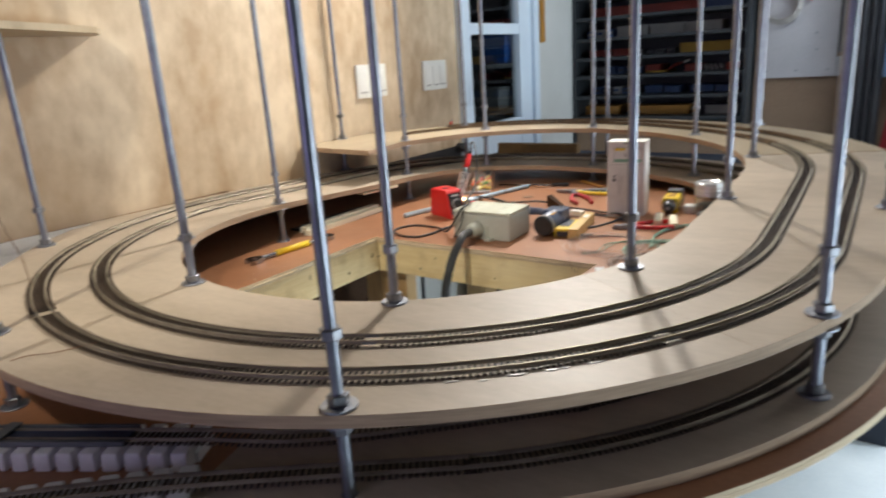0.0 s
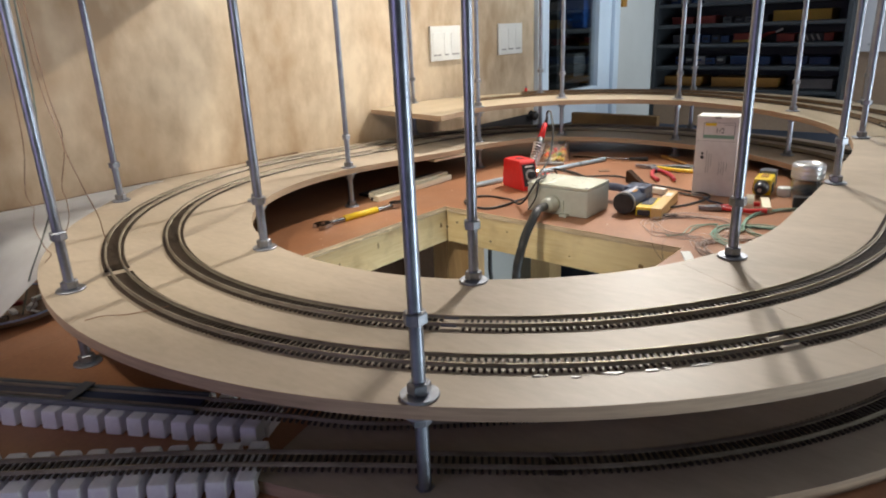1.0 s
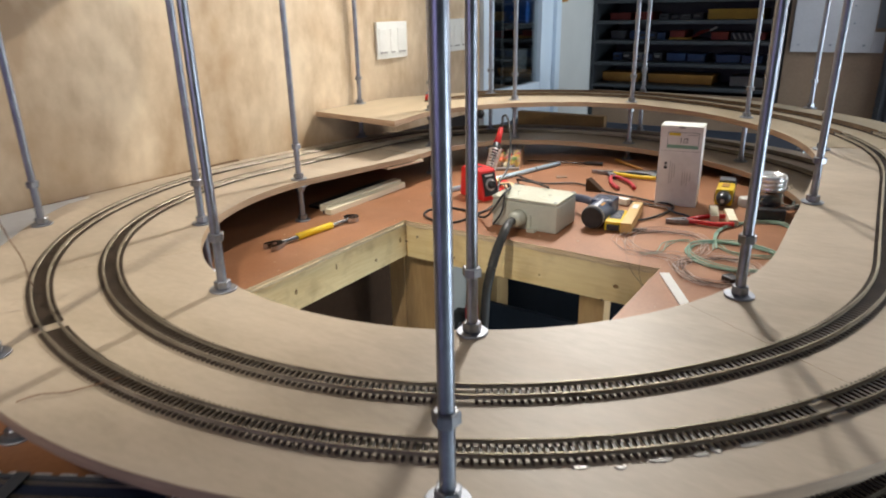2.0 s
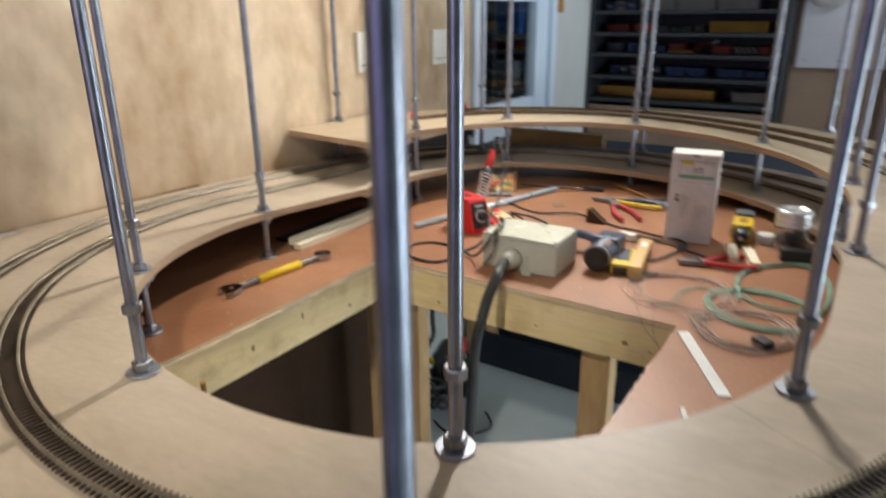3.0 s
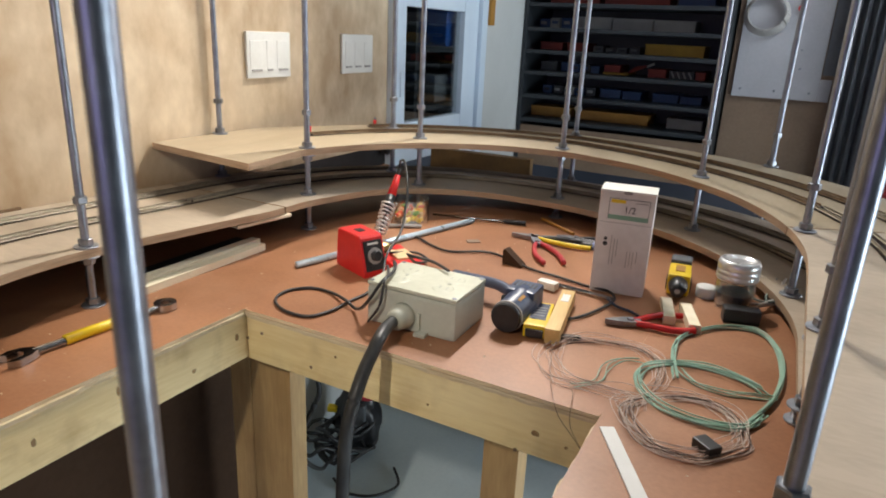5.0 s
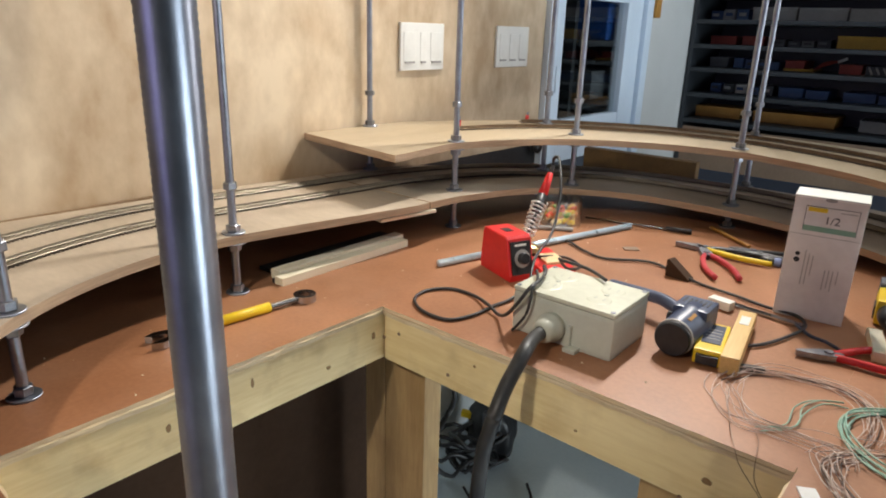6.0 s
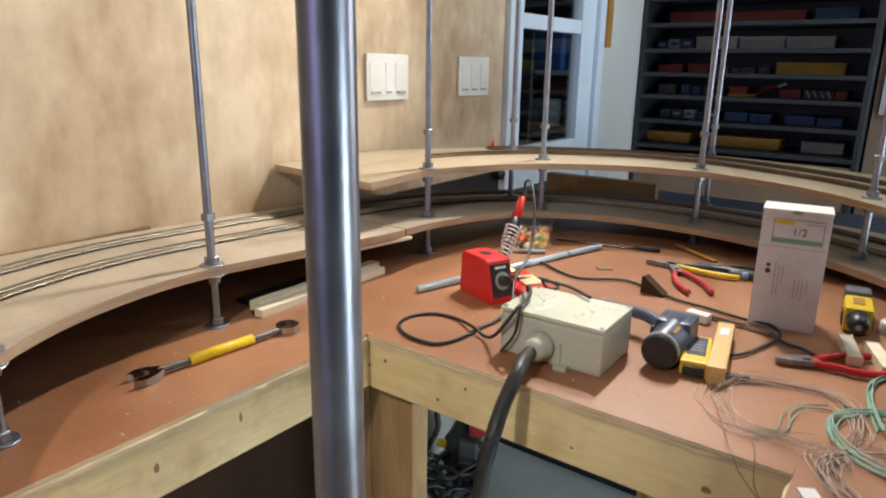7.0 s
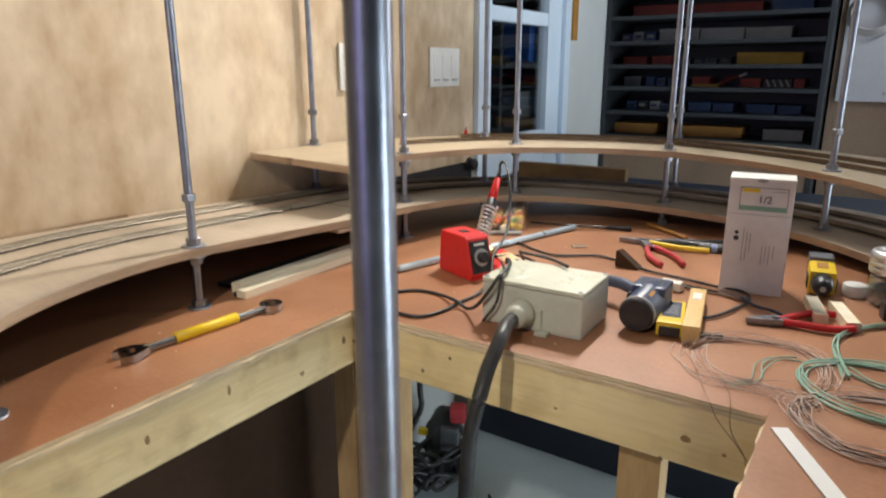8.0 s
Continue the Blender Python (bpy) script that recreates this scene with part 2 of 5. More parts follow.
DARKLATH = mat("dark_brown_lath", (0.16, 0.095, 0.045), (0.27, 0.17, 0.085), 25, 0.7, bump=0.1, stretch=(1, 0.2, 1))
OCHRE = mat("dark_ochre_box", (0.10, 0.055, 0.018), (0.16, 0.09, 0.03), 20, 0.7, bump=0.05)
KNOT = mat("pine_knot", (0.22, 0.12, 0.045), (0.36, 0.22, 0.10), 60, 0.6, bump=0.1)
GLUE = mat("dried_white_glue", (0.62, 0.58, 0.52), (0.74, 0.71, 0.65), 30, 0.35, bump=0.1)


# ---- mesh helpers ----
def part(name, bm, material, parent=None, label=""):
    me = bpy.data.meshes.new(name)
    bmesh.ops.recalc_face_normals(bm, faces=bm.faces)
    bm.to_mesh(me)
    bm.free()
    for m in material if isinstance(material, (list, tuple)) else [material]:
        me.materials.append(m)
    ob = new(name, me)
    if parent:
        ob.parent = parent
    if label:
        tagged(ob, label)
    return ob


def thing(name, m, label, category, group="", kind=""):
    ob = new(name)
    ob.empty_display_size = 0.02
    ob.matrix_world = m
    return tagged(ob, label, category, group, kind)


def smooth(ob):
    for p in ob.data.polygons:
        p.use_smooth = True
    return ob


def box(bm, c, s, bevel=0.0, rz=0.0, rx=0.0, ry=0.0, taper=1.0):
    m = pose(*c, rx, ry, rz)
    made = bmesh.ops.create_cube(bm, size=1)["verts"]
    for v in made:
        k = taper if v.co.z > 0 else 1.0
        v.co = m @ Vector((v.co.x * s[0] * k, v.co.y * s[1] * k, v.co.z * s[2]))
    if bevel:
        edges = list({e for v in made for e in v.link_edges})
        bmesh.ops.bevel(bm, geom=edges, offset=bevel, segments=2, affect="EDGES", profile=0.7)
    return bm


def boxbm(c, s, bevel=0.0, **kw):
    return box(bmesh.new(), c, s, bevel, **kw)


def rod_between(bm, a, b, r0, r1=None, seg=14):
    a, b = Vector(a), Vector(b)
    r1 = r0 if r1 is None else r1
    q = (b - a).to_track_quat("Z", "Y").to_matrix().to_4x4()
    m = Matrix.Translation((a + b) / 2) @ q
    bmesh.ops.create_cone(bm, cap_ends=True, segments=seg, radius1=r0, radius2=r1, depth=(b - a).length, matrix=m)
    return bm


def lathe(bm, profile, seg=20, m=None):
    rings = []
    m = m or Matrix()
    for r, z in profile:
        rings.append([bm.verts.new(m @ Vector((r * math.cos(2 * math.pi * i / seg), r * math.sin(2 * math.pi * i / seg), z))) for i in range(seg)])
    for a, b in zip(rings, rings[1:]):
        for i in range(seg):
            bm.faces.new((a[i], a[(i + 1) % seg], b[(i + 1) % seg], b[i]))
    bm.faces.new(rings[0][::-1])
    bm.faces.new(rings[-1])
    return bm


def curve_points(pts, n=8):
    pts = [Vector(p) for p in pts]
    out = []
    for i in range(len(pts) - 1):
        p0, p1, p2, p3 = pts[max(i - 1, 0)], pts[i], pts[i + 1], pts[min(i + 2, len(pts) - 1)]
        for k in range(n):
            t = k / n
            out.append(0.5 * ((2 * p1) + (p2 - p0) * t + (2 * p0 - 5 * p1 + 4 * p2 - p3) * t * t + (3 * p1 - p0 - 3 * p2 + p3) * t ** 3))
    return out + [pts[-1]]


def tube(bm, pts, r, seg=8):
    rings = []
    for i, p in enumerate(pts):
        d = (pts[min(i + 1, len(pts) - 1)] - pts[max(i - 1, 0)]).normalized()
        up = Vector((0, 0, 1)) if abs(d.z) < 0.9 else Vector((1, 0, 0))
        x = d.cross(up).normalized()
        y = x.cross(d)
        rings.append([bm.verts.new(p + (x * math.cos(2 * math.pi * k / seg) + y * math.sin(2 * math.pi * k / seg)) * r) for k in range(seg)])
    for a, b in zip(rings, rings[1:]):
        for k in range(seg):
            bm.faces.new((a[k], a[(k + 1) % seg], b[(k + 1) % seg], b[k]))
    bm.faces.new(rings[0])
    bm.faces.new(rings[-1][::-1])
    return bm


def prism(bm, outline, z0, z1):
    low = [bm.verts.new((x, y, z0)) for x, y in outline]
    high = [bm.verts.new((x, y, z1)) for x, y in outline]
    n = len(outline)
    bm.faces.new(low[::-1])
    bm.faces.new(high)
    for i in range(n):
        bm.faces.new((low[i], low[(i + 1) % n], high[(i + 1) % n], high[i]))
    return bm


def words(name, text, size, m, material, parent):
    cu = bpy.data.curves.new(name, "FONT")
    cu.body, cu.size, cu.align_x, cu.align_y, cu.extrude = text, size, "CENTER", "CENTER", 0.0002
    tmp = bpy.data.objects.new(name, cu)
    scene.collection.objects.link(tmp)
    me = bpy.data.meshes.new_from_object(tmp.evaluated_get(bpy.context.evaluated_depsgraph_get()))
    bpy.data.objects.remove(tmp)
    me.materials.clear()
    me.materials.append(material)
    ob = new(name, me)
    ob.parent = parent
    ob.matrix_basis = m
    return ob


# ---- the oval of the helix ----
CX, CY0, CY1, REF = 0.748, 1.262, 1.70, 0.65
ARC, STRAIGHT = math.pi * REF, CY1 - CY0
TURN = 2 * ARC + 2 * STRAIGHT
TABLE = 0.80
PLY = 0.013


def oval(v, r):
    """The place in plan at the station v along the oval, r out from its middle line of centres."""
    u = v % TURN
    if u < ARC:
        a = math.pi + u / REF
        return Vector((CX + r * math.cos(a), CY0 + r * math.sin(a), 0))
    if u < ARC + STRAIGHT:
        return Vector((CX + r, CY0 + u - ARC, 0))
    if u < 2 * ARC + STRAIGHT:
        a = (u - ARC - STRAIGHT) / REF
        return Vector((CX + r * math.cos(a), CY1 + r * math.sin(a), 0))
    return Vector((CX - r, CY1 - (u - 2 * ARC - STRAIGHT), 0))


def table_of(rows):
    xs, ys = zip(*rows)
    return lambda v: float(np.interp(v, xs, ys))


height = table_of([(1.2, 0.813), (1.77, 0.814), (2.287, 0.819), (2.7, 0.827), (3.16, 0.837), (3.55, 0.847), (4.03, 0.863), (4.41, 0.876), (4.94, 0.893),
                   (TURN + 0.408, 0.898), (TURN + 0.862, 0.902), (TURN + 1.327, 0.905), (TURN + 1.77, 0.910), (TURN + 2.287, 0.920), (TURN + 2.70, 0.938),
                   (TURN + 3.16, 0.9525), (TURN + 3.55, 0.968), (TURN + 4.03, 0.9755), (TURN + 4.41, 0.975), (TURN + 4.8, 0.974)])
r_in = table_of([(1.2, 0.500), (1.7, 0.494), (2.2, 0.487), (2.7, 0.474), (3.21, 0.462), (3.41, 0.461), (3.65, 0.464), (3.89, 0.478), (4.12, 0.473), (4.36, 0.436), (4.61, 0.422), (4.87, 0.448), (4.93, 0.453), (TURN + 0.22, 0.460), (TURN + 0.48, 0.470), (TURN + 0.74, 0.476), (TURN + 1.00, 0.477), (TURN + 1.25, 0.480), (TURN + 1.50, 0.478), (TURN + 1.75, 0.476), (TURN + 2.00, 0.475), (TURN + 2.25, 0.474), (TURN + 2.51, 0.472), (TURN + 2.78, 0.480), (TURN + 3.03, 0.488), (TURN + 3.28, 0.491), (TURN + 3.52, 0.479), (TURN + 3.75, 0.468), (TURN + 3.97, 0.451), (TURN + 4.19, 0.453), (TURN + 4.41, 0.466), (TURN + 4.62, 0.441)])
edge_r = table_of([(1.2, 0.776), (1.7, 0.772), (2.2, 0.769), (2.7, 0.773), (3.2, 0.773), (3.4, 0.755), (3.65, 0.739), (3.89, 0.730), (4.13, 0.710), (4.38, 0.748), (4.61, 0.789), (4.87, 0.821), (4.93, 0.825), (TURN + 0.23, 0.800), (TURN + 0.49, 0.776), (TURN + 0.75, 0.778), (TURN + 1.00, 0.774), (TURN + 1.25, 0.766), (TURN + 1.50, 0.759), (TURN + 1.75, 0.755), (TURN + 2.00, 0.757), (TURN + 2.25, 0.761), (TURN + 2.51, 0.769), (TURN + 2.77, 0.789), (TURN + 3.02, 0.805), (TURN + 3.27, 0.800), (TURN + 3.51, 0.777), (TURN + 3.75, 0.759), (TURN + 3.98, 0.740), (TURN + 4.21, 0.744), (TURN + 4.45, 0.796)])


def r_out(v):
    r = edge_r(v)
    while oval(v, r).x < 0.004:
        r -= 0.002
    return r


def deck_panel(v0, v1, materials, parent, step=0.02, thick=PLY, skew=0.0):
    bm = bmesh.new()
    n = max(2, round((v1 - v0) / step))
    rows = []
    for i in range(n + 1):
        v = v0 + (v1 - v0) * i / n
        a, b, z = oval(v + skew * i / n, r_in(v)), oval(v, r_out(v)), height(v)
        rows.append([bm.verts.new((p.x, p.y, h)) for p, h in ((a, z), (b, z), (b, z - thick), (a, z - thick))])
    for p, q in zip(rows, rows[1:]):
        for k in range(4):
            f = bm.faces.new((p[k], p[(k + 1) % 4], q[(k + 1) % 4], q[k]))
            # The bottom face takes the darkened low-bounce material.
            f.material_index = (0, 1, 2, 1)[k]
    bm.faces.new(rows[0]).material_index = 1
    bm.faces.new(rows[-1][::-1]).material_index = 1
    return part("deck_panel", bm, materials, parent)


def deck_strip(name, v0, v1, materials, label, panels, skew=0.0):
    t = thing(name, Matrix(), label, "helix deck", "helix decks")
    for i in range(panels):
        a, b = v0 + (v1 - v0) * i / panels, v0 + (v1 - v0) * (i + 1) / panels
        deck_panel(a, b - (0.0004 if i < panels - 1 else 0), materials, t, skew=skew if i == panels - 1 else 0.0)
    return t
# ---- room ----
def structure(name, bm, material, label):
    return tagged(part(name, bm, material), label, name.split("_")[0], "", "structure")


FARY = 3.73
structure("floor", boxbm((1.9, 1.0, -0.05), (4.4, 6.4, 0.1)), FLOORGREY, "grey painted concrete floor")
structure("ceiling", boxbm((1.9, 1.0, 2.45), (4.4, 6.4, 0.1)), CEILING, "unseen dark grey ceiling that keeps bounce light low")
structure("wall_west", boxbm((-0.05, 0.48, 1.63), (0.1, 4.06, 1.54)), PLYWALL, "warm birch plywood wall panel")
# Shade beneath the deck is put into this strip's black colour.
structure("wall_west_base", boxbm((-0.053, 0.48, 0.824), (0.1, 4.06, 0.070)), BLACK, "strip of wall behind the bench top, black for the shade under the deck")
structure("wall_west_foot", boxbm((-0.052, 0.48, 0.394), (0.1, 4.06, 0.788)), DRYWALL, "grey painted wall under the bench")
bm = bmesh.new()
box(bm, (-0.05, 3.585, 1.2), (0.1, 0.77, 2.4))
box(bm, (-0.05, 2.855, 2.28), (0.1, 0.69, 0.24))
structure("wall_west_corner", bm, DRYWALL, "pale grey painted wall beside the glazed door")
bm = bmesh.new()
box(bm, (2.0, 4.0, 1.2), (4.2, 0.1, 2.4))
box(bm, (1.388, FARY + 0.105, 1.2), (1.024, 0.208, 2.4))
# Out of view, a recess is left here for the added north lamp.
box(bm, (3.5, FARY + 0.105, 1.2), (1.2, 0.208, 2.4))
box(bm, (2.4, FARY + 0.105, 0.475), (1.0, 0.208, 0.95))
box(bm, (2.4, FARY + 0.105, 2.225), (1.0, 0.208, 0.35))
structure("wall_north", bm, BROWNPLY, "brown panelled far wall with a shelf alcove and a recess added for a lamp")
# Darkness behind the panes is put into the navy wall colour.
bm = bmesh.new()
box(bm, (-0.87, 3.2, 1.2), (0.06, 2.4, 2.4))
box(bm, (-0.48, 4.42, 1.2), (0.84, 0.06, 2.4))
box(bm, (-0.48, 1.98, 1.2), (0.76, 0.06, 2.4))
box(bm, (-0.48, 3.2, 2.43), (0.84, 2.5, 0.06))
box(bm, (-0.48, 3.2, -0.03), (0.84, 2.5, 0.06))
structure("wall_storeroom", bm, NAVYPANEL, "storeroom behind the glazed door, navy to seem unlit")
# Unseen wall; the low opening only makes room for the floor fill.
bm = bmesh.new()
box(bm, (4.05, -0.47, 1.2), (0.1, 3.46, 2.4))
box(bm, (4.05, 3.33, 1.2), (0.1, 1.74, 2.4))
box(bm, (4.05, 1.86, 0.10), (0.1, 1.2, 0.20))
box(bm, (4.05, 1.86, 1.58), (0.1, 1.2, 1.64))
structure("wall_east", bm, DARKWALL, "unseen dark wall with a low opening added for the floor fill")
# Unseen wall; its opening is added for the south fill lamp.
bm = bmesh.new()
box(bm, (0.15, -1.5, 1.2), (0.5, 0.1, 2.4))
box(bm, (2.75, -1.5, 1.2), (2.6, 0.1, 2.4))
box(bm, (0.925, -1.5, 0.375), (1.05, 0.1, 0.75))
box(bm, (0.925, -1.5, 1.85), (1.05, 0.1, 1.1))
structure("wall_south", bm, DARKWALL, "unseen dark wall with an opening added for the cool fill")

# glazed door in the west wall
door = thing("door_1", pose(-0.012, 2.51, 0), "pale blue-white painted glazed door with dark panes", "door", "", "structure")
bm = bmesh.new()
for y in (0.026, 0.664):
    box(bm, (0.006, y, 1.05), (0.05, 0.05, 2.1), 0.004)
box(bm, (0.006, 0.345, 2.125), (0.05, 0.69, 0.05), 0.004)
part("door_frame", bm, DOORPAINT, door)
bm = bmesh.new()
box(bm, (-0.004, 0.080, 1.05), (0.036, 0.054, 2.09), 0.003)
box(bm, (-0.004, 0.580, 1.05), (0.036, 0.114, 2.09), 0.003)
for z, h in ((0.462, 0.915), (1.313, 0.045), (1.70, 0.045), (2.05, 0.09)):
    box(bm, (-0.004, 0.315, z), (0.034, 0.414, h), 0.003)
part("door_leaf", bm, DOORPAINT, door)
for z0, z1 in ((0.920, 1.2905), (1.3355, 1.6775), (1.7225, 2.005)):
    part("pane", boxbm((-0.008, 0.315, (z0 + z1) / 2), (0.004, 0.413, z1 - z0)), GLASS, door).visible_shadow = False
for z in (0.4, 1.05, 1.75):
    part("hinge", boxbm((0.030, 0.053, z), (0.010, 0.012, 0.08), 0.002), DOORPAINT, door)
bin_ = thing("storage_tub", pose(-0.17, 3.165, 1.165), "bright blue storage tub behind the glazed door", "storage tub")
part("tub_body", boxbm((0, 0, 0.062), (0.22, 0.32, 0.124), 0.008, taper=1.05), BLUETUB, bin_)
part("tub_lid", boxbm((0, 0, 0.132), (0.25, 0.35, 0.016), 0.004), BLUETUB, bin_)
# Rack boards are blackened as well, for the darkness behind the glass.
rack = thing("storeroom_shelf", pose(-0.17, 3.17, 0), "black shelf behind the glazed door", "shelf")
for z in (1.155, 0.95, 0.60):
    part("shelf_board", boxbm((0, 0, z), (0.28, 0.80, 0.018), 0.002), SHELFBLACK, rack)
for y in (-0.41, 0.41):
    part("side_post", boxbm((0, y, 0.65), (0.26, 0.02, 1.30), 0.002), SHELFBLACK, rack)
tub = thing("storage_tub", pose(-0.17, 3.10, 0.960), "low dark grey carton behind the glazed door", "storage tub")
part("tub_body", boxbm((0, 0, 0.05), (0.2, 0.30, 0.10), 0.006), GREYBOXES, tub)
bump_ = thing("door_stop", pose(0.0, 2.488, 0.852), "round black knob fixed on the wall beside the door", "door stop")
smooth(part("knob", lathe(bmesh.new(), [(0.008, 0.001), (0.008, 0.010), (0.016, 0.014), (0.018, 0.022), (0.012, 0.028)], 22, pose(0, 0, 0, 0, 90, 0)), BLACK, bump_))
part("rose", lathe(bmesh.new(), [(0.020, 0.0005), (0.019, 0.004)], 24, pose(0, 0, 0, 0, 90, 0)), BLACK, bump_)
tagged(part("trim_brown", boxbm((0.006, 3.258, 1.70), (0.012, 0.04, 0.9), 0.002), ORANGE), "narrow orange-brown wooden strip on the wall", "trim", "", "structure")


# wall switch plates
def switch_plate(y, rockers, label):
    p = thing("switch_plate", pose(0.0, y, 1.1455), label, "switch plate", "switch plates")
    part("cover_plate", boxbm((0.004, 0, 0), (0.007, 0.150, 0.107), 0.002), PLASTICWHITE, p)
    for k, wide in rockers:
        part("rocker", boxbm((0.0072, k, 0.0), (0.003, wide, 0.066), 0.0010, ry=0.8), PLASTICWHITE, p)
        part("slot", boxbm((0.0095, k, -0.035), (0.003, wide * 0.8, 0.0045)), PALEINK, p)
    return p


switch_plate(1.975, ((-0.046, 0.040), (0.0, 0.020), (0.046, 0.040)), "white wall plate with rocker switches on plywood")
switch_plate(2.343, ((-0.046, 0.032), (0.0, 0.032), (0.046, 0.032)), "white wall plate with three rocker switches")

# ---- bench ----
OX0, OX1, OY0, OY1 = 0.474, 1.031, 0.885, 1.391
bm = bmesh.new()


def bench_outline():
    pts = []
    for i in range(25):
        a = radians(-62 + 62 * i / 24)
        pts.append((CX + 0.797 * math.cos(a), CY0 + 0.797 * math.sin(a)))
    for i in range(25):
        a = radians(0 + 90 * i / 24)
        pts.append((CX + 0.797 * math.cos(a), CY1 + 0.797 * math.sin(a)))
    pts += [(0.004, CY1 + 0.797), (0.004, -0.1), (0.62, -0.1), (0.62, 0.12)]
    return pts


# the top is cut in four sheets round the opening
out = bench_outline()


def clip(poly, axis, at, keep_above):
    res = []
    for i, p in enumerate(poly):
        q = poly[(i + 1) % len(poly)]
        a, b = (p[axis] >= at) == keep_above, (q[axis] >= at) == keep_above
        if a:
            res.append(p)
        if a != b:
            t = (at - p[axis]) / (q[axis] - p[axis])
            res.append((p[0] + t * (q[0] - p[0]), p[1] + t * (q[1] - p[1])))
    return res


bench = thing("workbench", pose(0, 0, 0), "brown hardboard-topped workbench on a pine frame with a square opening", "workbench")
gap = 0.0008
west = clip(out, 0, OX0, False)
east = clip(out, 0, OX1, True)
mid = clip(clip(out, 0, OX0 + gap, True), 0, OX1 - gap, False)


def ragged(poly, reach=0.0016, seed=0.0):
    """Break the sawn edges along the opening into short uneven lengths."""
    res = []
    for i, p in enumerate(poly):
        q = poly[(i + 1) % len(poly)]
        res.append(p)
        for axis, at, sgn in ((0, OX0, 1), (0, OX1, -1), (1, OY1, -1), (1, OY0, 1)):
            other = 1 - axis
            if abs(p[axis] - at) < 0.001 and abs(q[axis] - at) < 0.001 and abs(p[other] - q[other]) > 0.3:
                n = int(abs(p[other] - q[other]) / 0.012)
                for k in range(1, n):
                    o = p[other] + (q[other] - p[other]) * k / n
                    if OY0 - 0.05 < o < OY1 + 0.05 or axis == 1:
                        d = at + sgn * reach * max(0.0, 0.5 * seed + noise.noise((o * 60, at, 0.5 + seed)) + 0.35 * noise.noise((o * 300, at, 2.5)))
                        res.append((d, o) if axis == 0 else (o, d))
    return res


sheets = (west, east, clip(mid, 1, OY1, True), clip(mid, 1, OY0, False))
for piece in sheets:
    bm = prism(bmesh.new(), ragged(piece), TABLE - 0.005, TABLE)
    bm.faces.ensure_lookup_table()
    for f in bm.faces[2:]:
        f.material_index = 1
    part("bench_top", bm, [HARDBOARD, BENCHEDGE], bench)
for piece in sheets:
    part("under_sheet", prism(bmesh.new(), ragged(piece, 0.0040, 1.0), TABLE - 0.0112, TABLE - 0.0056), BENCHEDGE, bench, "splintered plywood under the hardboard")
Z1 = TABLE - 0.0122
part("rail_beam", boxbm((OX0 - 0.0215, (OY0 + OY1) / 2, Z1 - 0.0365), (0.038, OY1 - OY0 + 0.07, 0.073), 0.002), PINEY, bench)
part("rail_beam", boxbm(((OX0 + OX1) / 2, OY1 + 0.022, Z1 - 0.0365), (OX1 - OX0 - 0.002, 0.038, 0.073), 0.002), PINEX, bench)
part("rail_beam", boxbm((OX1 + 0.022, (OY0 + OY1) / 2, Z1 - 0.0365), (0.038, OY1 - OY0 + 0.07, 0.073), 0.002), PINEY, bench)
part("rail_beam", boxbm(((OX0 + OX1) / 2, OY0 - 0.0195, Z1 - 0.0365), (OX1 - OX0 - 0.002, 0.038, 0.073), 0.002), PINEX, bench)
for x, y, dx, dy in ((0.416, 1.449, 0.044, 0.038), (0.897, 1.449, 0.052, 0.038), (0.4825, 1.4505, 0.085, 0.038), (0.1, 2.45, 0.09, 0.09), (1.3, 2.3, 0.09, 0.09), (1.22, 1.15, 0.09, 0.09), (0.15, 0.2, 0.09, 0.09), (1.05, 0.75, 0.09, 0.09)):
    h = Z1 - 0.001
    part("leg", boxbm((x, y, h / 2), (dx, dy, h), 0.002), FIRLEG, bench)
for x, z in ((0.505, 0.765), (0.475, 0.75), (0.60, 0.735), (0.93, 0.715)):
    part("screw_head", lathe(bmesh.new(), [(0.0028, 0), (0.0024, 0.0010)], 10, pose(x, OY1 + 0.0030, z, 90, 0, 0)), BROWNPLY, bench)

for face, u, z, w, h in (("y", 0.955, 0.748, 0.013, 0.010), ("y", 0.645, 0.765, 0.006, 0.005), ("y", 0.80, 0.738, 0.005, 0.004), ("y", 0.995, 0.742, 0.006, 0.005), ("x", 1.06, 0.752, 0.008, 0.014), ("x", 1.17, 0.764, 0.006, 0.018), ("x", 1.29, 0.738, 0.010, 0.008), ("x", 1.375, 0.757, 0.010, 0.016)):
    m = pose(u, OY1 + 0.0029, z, 90, 0, 0) if face == "y" else pose(OX0 - 0.0029, u, z, 0, 90, 0) @ pose(0, 0, 0, 0, 0, 90)
    bm = lathe(bmesh.new(), [(1.0, 0.0), (0.85, 0.0007)], 14)
    for q in bm.verts:
        k = 1 + 0.3 * noise.noise(Vector((q.co.x * 1.5 + u * 40, q.co.y * 1.5, z * 30)))
        q.co = m @ Vector((q.co.x * w * 0.42 * k, q.co.y * h * 0.42 * k, q.co.z))
    part("knot", bm, KNOT, bench, "dark knot in the pine")

# Made-up board whose dark colour stands in for shade under the bench.
tagged(part("dark_board", boxbm((0.30, 1.06, 0.392), (0.012, 1.02, 0.784), 0.002), DARKBROWN), "dark brown board added for the shade under the bench", "board")
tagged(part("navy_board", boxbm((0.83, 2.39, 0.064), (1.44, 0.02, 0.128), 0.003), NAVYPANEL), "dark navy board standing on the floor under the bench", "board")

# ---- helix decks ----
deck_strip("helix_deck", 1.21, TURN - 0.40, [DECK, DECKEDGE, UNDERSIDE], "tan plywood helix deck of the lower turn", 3)
